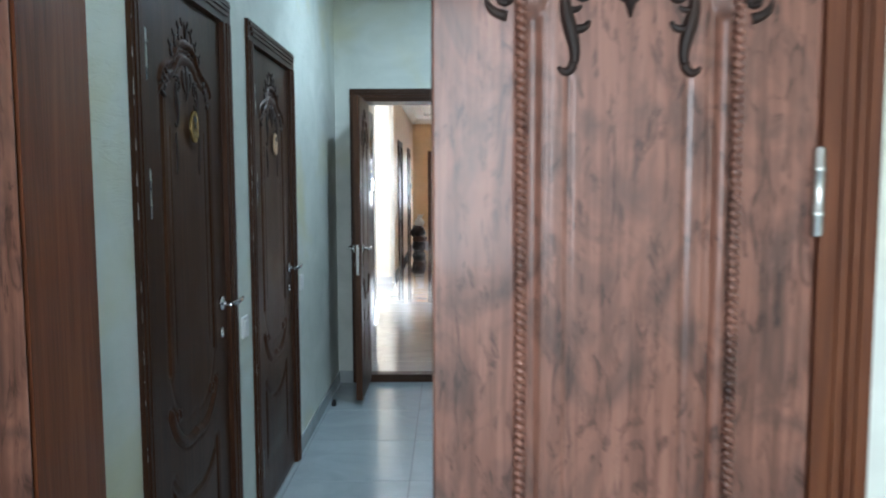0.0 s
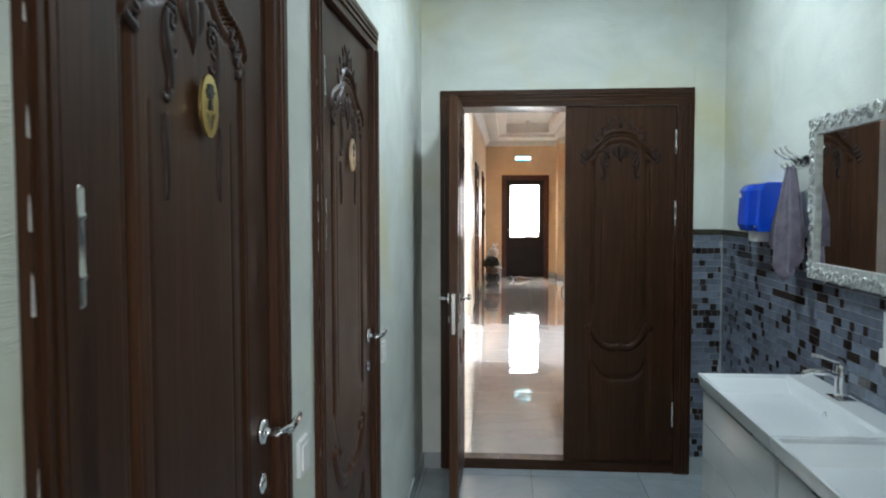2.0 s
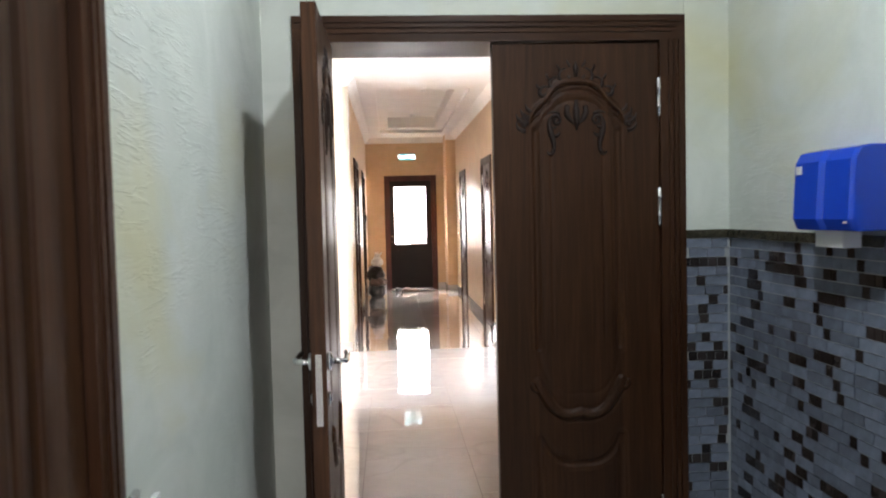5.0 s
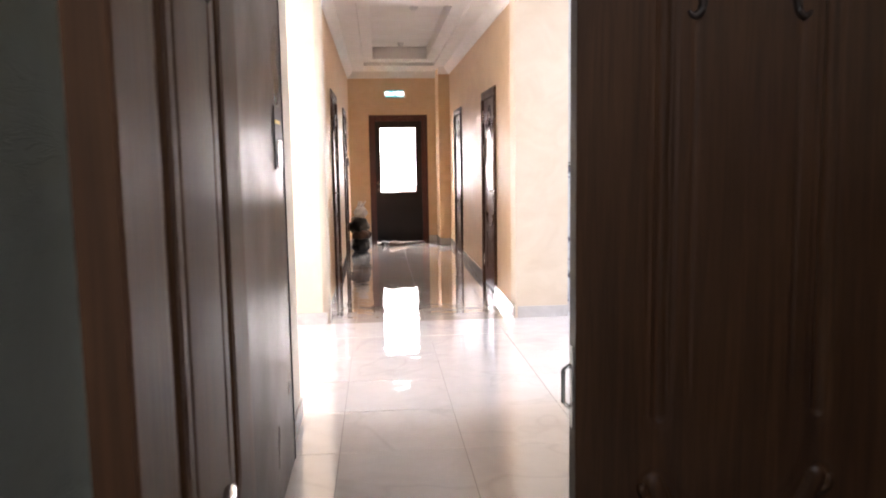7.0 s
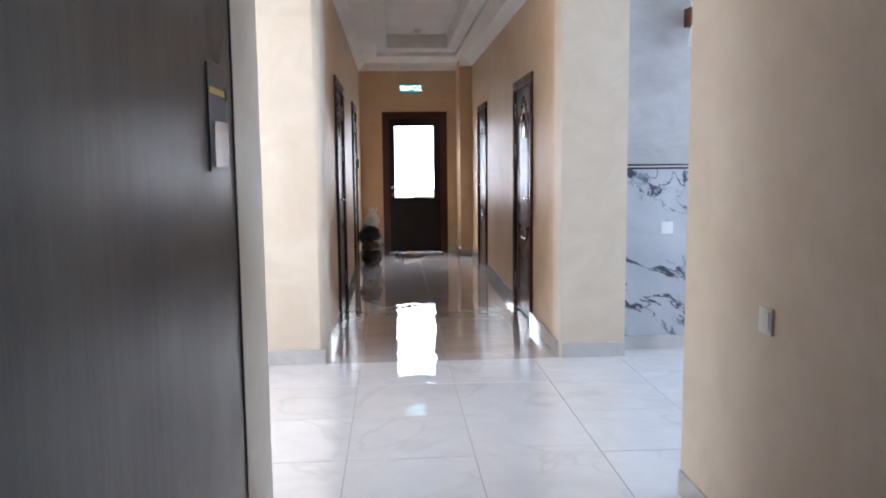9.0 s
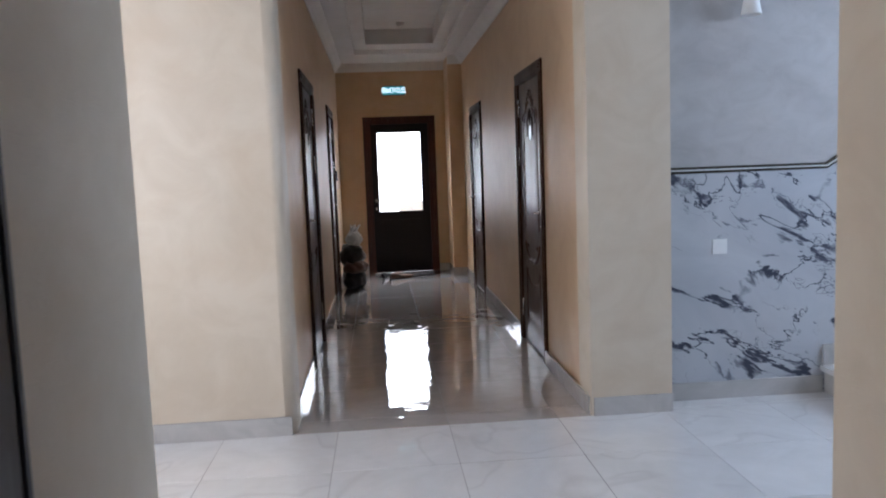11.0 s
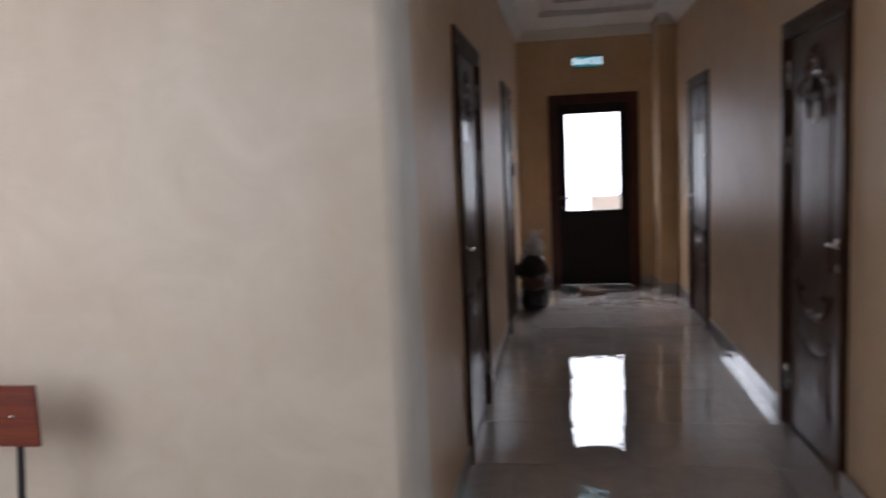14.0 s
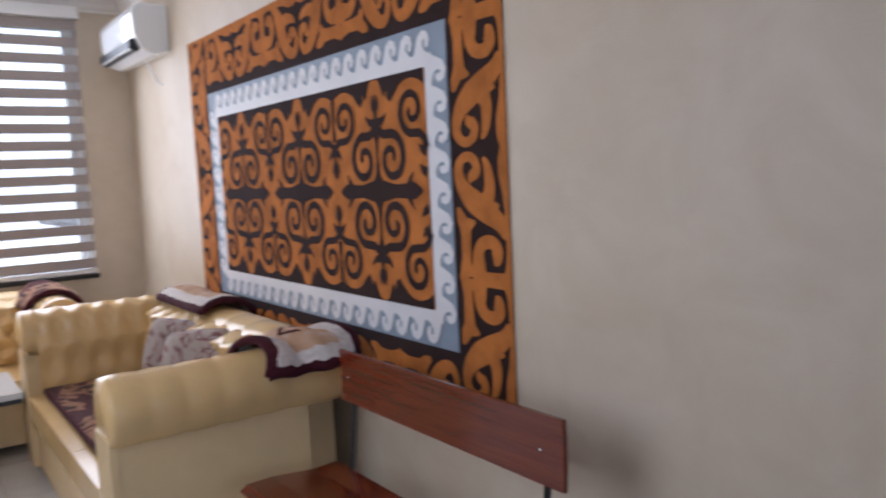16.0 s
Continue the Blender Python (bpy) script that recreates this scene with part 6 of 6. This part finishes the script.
def drape(name, m, f, nx, ny, mat, label, category="cover", edge=None, th=0.016, ring=None):
    ob = thing(name, m, label, category)
    bm = bmesh.new()
    puffed(bm, nx, ny, f)
    bmesh.ops.recalc_face_normals(bm, faces=bm.faces)
    if ring:
        for k, f2 in enumerate(bm.faces):
            u, v = (k // ny + 0.5) / nx, (k % ny + 0.5) / ny
            e = min(min(u, 1 - u) * ring[0], min(v, 1 - v) * ring[1])
            q = abs(u - 0.5) * ring[0] + abs(v - 0.5) * ring[1]
            wave = 0.004 * math.sin(u * 40) + 0.004 * math.sin(v * 40)
            f2.material_index = 1 if e < 0.022 + wave or q < 0.022 or (0.05 < q < 0.07 and abs(u - 0.5) > 0.04) else 2 if e < 0.085 + wave else 0
    bmesh.ops.solidify(bm, geom=bm.faces[:], thickness=-th)
    part("cover_cloth", bm, [mat, RUG_EDGE, RUG_PALE] if ring else mat, ob, smooth=True)
    if edge:
        bm = bmesh.new()
        for fix in (0.0, 1.0):
            tube(bm, [f(fix, k / 24) for k in range(25)], 0.016, 6)
            tube(bm, [f(k / 24, fix) for k in range(25)], 0.016, 6)
        part("border", bm, edge, ob, "dark maroon border", smooth=True)
    return ob


def over_arm(u, v):
    q = radians(18) + v * radians(145)
    r = 0.152 + 0.012 * math.sin(u * 11 + v * 5)
    return (-2.54 + 0.02 + r * 1.06 * math.cos(q), 4.66 + 0.36 * u + 0.03 * math.sin(v * 6), F + 0.742 + r * math.sin(q) + 0.004 * math.sin(u * 17))


drape("arm_cover", Matrix(), over_arm, 110, 130, RUG_A, "patterned plush cover draped over a sofa arm", "cover", RUG_EDGE, ring=(0.36, 0.48))


def over_back(u, v):
    q = radians(42) + v * radians(133)
    r = 0.14 + 0.006 * math.sin(u * 9)
    return (-4.3 + 0.75 * u, MW - 0.16 - r * 1.15 * math.cos(q), F + 0.76 + r * math.sin(q))


drape("back_cover", Matrix(), over_back, 140, 90, RUG_A, "patterned plush cover laid over a sofa back", "cover", RUG_EDGE, ring=(0.85, 0.4))


def on_seat(u, v):
    return (-4.22 + 1.5 * u, MW - 0.90 + 0.53 * v, F + 0.452 + 0.012 * math.sin(u * 13) * math.sin(v * 7))


drape("seat_cover", Matrix(), on_seat, 30, 20, RUG_B, "maroon patterned plush seat cover on a sofa", "cover", RUG_EDGE)


def over_second(u, v):
    q = radians(10) + v * radians(150)
    r = 0.150 + 0.008 * math.sin(u * 9 + v * 4)
    return (-5.38 + 0.46 * u, 4.40 + r * 1.06 * math.cos(q), F + 0.742 + r * math.sin(q))


drape("arm_cover", Matrix(), over_second, 40, 40, RUG_B, "maroon patterned plush cover over a second sofa's arm", "cover", RUG_EDGE)


def cushion(m, label):
    ob = thing("cushion", m, label, "cushion", "cushions on the sofa")
    bm = bmesh.new()
    for s in (-1, 1):
        def f(u, v):
            a, b = u * 2 - 1, v * 2 - 1
            t = max(0.0, (1 - a ** 4) * (1 - b ** 4)) ** 0.5
            return (a * 0.175 * (1 - 0.06 * b * b), s * 0.06 * t + 0.004 * math.sin(a * 9 + b * 4), b * 0.17 * (1 - 0.06 * a * a))
        puffed(bm, 16, 16, f)
    bmesh.ops.remove_doubles(bm, verts=bm.verts, dist=0.0035)
    bmesh.ops.recalc_face_normals(bm, faces=bm.faces)
    part("cover", bm, CUSHION, ob, smooth=True)


cushion(pose(-3.62, MW - 0.40, F + 0.66, -18, 6, 40), "pale floral cushion leaning on the sofa back")
cushion(pose(-3.28, MW - 0.42, F + 0.66, -18, -5, 38), "pale floral cushion leaning on the sofa arm")

# low table
tb = thing("coffee_table", Matrix.Translation((-4.6, 3.77, F)), "low white-topped table with a dark edge", "table")
part("tabletop", boxes((-0.3, 0.3, -0.5, 0.35, 0.42, 0.452)), GLOSS_W, tb, bevel=0.006)
part("edge_band", boxes((-0.296, 0.296, -0.496, 0.346, 0.395, 0.421)), BLACK_P, tb, bevel=0.003)
for x in (-0.25, 0.25):
    for y in (-0.44, 0.10):
        part("leg", boxes((x - 0.022, x + 0.022, y - 0.022, y + 0.022, 0, 0.4)), BLACK_P, tb, bevel=0.003)

# window with a zebra blind
wn = thing("window_1", Matrix.Translation((-5.6, 0, 0)), "white framed window behind a day-and-night blind", "window")
wn["kind"] = "structure"
WY0, WY1, WZ0, WZ1 = 3.0, 4.8, 0.95, 2.7
part("window_frame", boxes((-0.16, -0.1, WY0, WY1, WZ0, WZ0 + 0.07), (-0.16, -0.1, WY0, WY1, WZ1 - 0.07, WZ1), (-0.16, -0.1, WY0, WY0 + 0.07, WZ0 + 0.07, WZ1 - 0.07), (-0.16, -0.1, WY1 - 0.07, WY1, WZ0 + 0.07, WZ1 - 0.07), (-0.16, -0.1, 3.87, 3.94, WZ0 + 0.07, WZ1 - 0.07)), WHITE_P, wn, bevel=0.004)
for y0, y1 in ((WY0 + 0.07, 3.87), (3.94, WY1 - 0.07)):
    pn = part("pane", boxes((-0.135, -0.129, y0, y1, WZ0 + 0.07, WZ1 - 0.07)), GLASS, wn)
    pn.visible_shadow = False
part("window_sill", boxes((-0.1, 0.03, WY0 - 0.02, WY1 + 0.01, WZ0 - 0.03, WZ0)), BLACK_P, wn, "dark window sill", bevel=0.005)
bl = thing("zebra_blind", Matrix.Translation((-5.575, 0, 0)), "taupe and sheer striped roller blind over the window", "blind")
part("cassette", boxes((-0.02, 0.06, WY0 - 0.02, WY1 + 0.01, 2.68, 2.76)), WHITE_P, bl, bevel=0.01)
for k in range(15):
    z = WZ0 + 0.045 + k * 0.1155
    part("opaque_band", boxes((0.0, 0.002, WY0, WY1 - 0.005, z, z + 0.066)), BLIND, bl)
part("sheer_cloth", boxes((-0.006, -0.005, WY0, WY1 - 0.005, WZ0 + 0.02, 2.7)), SHEER, bl, "translucent sheer cloth")
part("bottom_rail", boxes((-0.012, 0.012, WY0, WY1 - 0.003, WZ0 + 0.008, WZ0 + 0.035)), WHITE_P, bl, bevel=0.004)
part("backdrop_sky", boxes((-60.2, -60, -20, 30, -5, 40)), DAY_BLUE)
tagged(bpy.data.objects["backdrop_sky"], "bright pale sky beyond the window", "backdrop", "", "structure")

# air conditioner
ac = thing("air_conditioner", Matrix.Translation((-5.01, MW, 2.44)), "white split air conditioner on the wall", "air conditioner")
bm = bmesh.new()
prof = [(0.0, -0.10), (-0.10, -0.12), (-0.17, -0.09), (-0.205, 0.0), (-0.21, 0.12), (-0.19, 0.165), (-0.15, 0.18), (0.0, 0.18)]
cols = [[bm.verts.new((x, y, z)) for y, z in prof] for x in (-0.4, 0.4)]
for k in range(len(prof)):
    bm.faces.new((cols[0][k], cols[0][(k + 1) % len(prof)], cols[1][(k + 1) % len(prof)], cols[1][k]))
bm.faces.new(cols[0][::-1])
bm.faces.new(cols[1])
bmesh.ops.recalc_face_normals(bm, faces=bm.faces)
part("body", bm, CERAMIC, ac, bevel=0.012)
part("air_slot", tube(bmesh.new(), [(-0.36, -0.190, -0.060), (0.36, -0.190, -0.060)], 0.044, 6), BLACK_P, ac, "dark air outlet")
part("louvre", boxes((-0.35, 0.35, -0.226, -0.2, -0.09, -0.086)), WHITE_P, ac)
part("cable", tube(bmesh.new(), [(0.0, -0.03, -0.1), (0.05, -0.01, -0.2), (0.14, -0.008, -0.26), (0.2, -0.006, -0.27)], 0.006, 6), WHITE_P, ac, "white cable")

# wall lamp beside the stairs
wl = thing("wall_lamp", Matrix.Translation((2.45, 5.295, 2.36)), "brown wall lamp with two white conical shades", "wall lamp")
part("bracket", boxes((-0.05, 0.05, -0.10, 0.0, -0.06, 0.06)), WOOD_EDGE, wl, bevel=0.006)
for s in (-1, 1):
    part("shade", lathe(bmesh.new(), [(0.02, s * 0.055), (0.03, s * 0.06), (0.055, s * 0.19), (0.051, s * 0.19), (0.026, s * 0.065)], 20), WHITE_P, wl, "white conical shade", at=pose(0, -0.09, 0), smooth=True)

# ---------------------------------------------------------------- mosaic tiles
mo_r = tagged(part("dado_basins", boxes((XR + 0.0055, XR + 0.0075, -4.12, 0.0, 0.1, 1.332)), GROUT_M), "grey and black strip mosaic dado", "tiling", "", "structure")
mo_e = tagged(part("dado_end", boxes((1.384, XR, -0.0075, -0.0005, 0.1, 1.332)), GROUT_M), "grey and black strip mosaic dado beside the door", "tiling", "", "structure")
ROW, GAP = 0.0342, 0.0028
rng = random.Random(11)
cache = {}


def strip_row(length, often=0.45, sizes=(0.064, 0.098, 0.098, 0.131)):
    """Lengths of one row: grey strips broken by small dark squares."""
    out, x = [], -rng.uniform(0, 0.1)
    while x < length:
        dark = rng.random() < often
        w = 0.031 if dark else rng.choice(sizes)
        a, b = max(0, x), min(length, x + w)
        if b - a > 0.008:
            out.append((a, b, dark))
        x += w + GAP
    return out


def tile_mesh(w, dark):
    key = (round(w, 3), dark)
    if key not in cache:
        cache[key] = mesh_of("mosaic_tile", boxes((0, w, -0.004, 0.0, 0, ROW - GAP)), TILE_D if dark else TILE_G, 0.0016)
    return cache[key]


rest = [[], []]
for i in range(36):
    z = 0.101 + i * ROW
    for a, b, dark in strip_row(XR - 0.01 - 1.386, 0.48, (0.064, 0.064, 0.098)):
        t = new("mosaic_tile", tile_mesh(b - a, dark))
        t.parent, t.location = mo_e, (1.386 + a, -0.0075, z)
        t.rotation_euler = (rng.uniform(-0.02, 0.02), 0, 0)
    for a, b, dark in strip_row(4.1):
        near = 0.55 < a < 1.0 and z > 0.62
        if 1.29 < a < 2.9 and z < 0.76:
            continue
        if near:
            t = new("mosaic_tile", tile_mesh(b - a, dark))
            t.parent = mo_r
            t.matrix_basis = Matrix.Translation((XR + 0.0055, -a, z)) @ Matrix.Rotation(radians(-90), 4, "Z") @ Matrix.Rotation(rng.uniform(-0.02, 0.02), 4, "X")
        else:
            rest[dark].append((a, b, z, rng.uniform(-0.0006, 0.0006)))
for dark in (0, 1):
    vs, fs = [], []
    for a, b, z, d in rest[dark]:
        o = len(vs)
        for x in (XR + 0.0055, XR + 0.0015 + d):
            vs += [(x, -b, z), (x, -a, z), (x, -a, z + ROW - GAP), (x, -b, z + ROW - GAP)]
        fs += [(o + 4, o + 7, o + 6, o + 5)] + [(o + k, o + (k + 1) % 4, o + 4 + (k + 1) % 4, o + 4 + k) for k in range(4)]
    me = bpy.data.meshes.new("mosaic_tiles")
    me.from_pydata(vs, [], fs)
    me.materials.append(TILE_D2 if dark else TILE_G2)
    ob = new("mosaic_tiles", me)
    ob.parent = mo_r
    ob["kind"] = "stuff"

# ---------------------------------------------------------------- floor tiles
def lay(parent, mat, x0, x1, y0, y1, ox, oy, pitch, z, gap, tilt=0.0014):
    cache = {}
    i0, i1 = math.floor((x0 - ox) / pitch), math.ceil((x1 - ox) / pitch)
    j0, j1 = math.floor((y0 - oy) / pitch), math.ceil((y1 - oy) / pitch)
    for i in range(i0, i1):
        for j in range(j0, j1):
            a, b = max(x0, ox + i * pitch + gap / 2), min(x1, ox + (i + 1) * pitch - gap / 2)
            c, d = max(y0, oy + j * pitch + gap / 2), min(y1, oy + (j + 1) * pitch - gap / 2)
            if b - a < 0.02 or d - c < 0.02:
                continue
            key = (round(b - a, 3), round(d - c, 3))
            if key not in cache:
                cache[key] = mesh_of("tile", boxes((0, b - a, 0, d - c, -0.004, 0)), mat, 0.0008)
            t = new("tile", cache[key])
            t.parent = parent
            t.location = (a, c, z + random.uniform(-0.0002, 0.0002))
            t.rotation_euler = (random.uniform(-tilt, tilt), random.uniform(-tilt, tilt), 0)


lay(floor_w, FLOOR_W, XL, XR, -4.35, 0.0, 0.51, -0.695, 0.59, 0.0, 0.004)
lay(floor_h, FLOOR_C, HL, HR, 0.12, 2.8, 0.15, 0.44, 0.59, F, 0.0036)
lay(floor_h, FLOOR_C, -5.6, 6.0, 2.8, MW, 0.15, 0.44, 0.59, F, 0.0036)
lay(floor_h, FLOOR_K, HL, HR, MW, 11.54, 0.15, 0.59, 0.59, F, 0.0036)
lay(floor_h, FLOOR_C, 1.966, 6.0, MW, 5.285, 0.15, 0.44, 0.59, F, 0.0036)
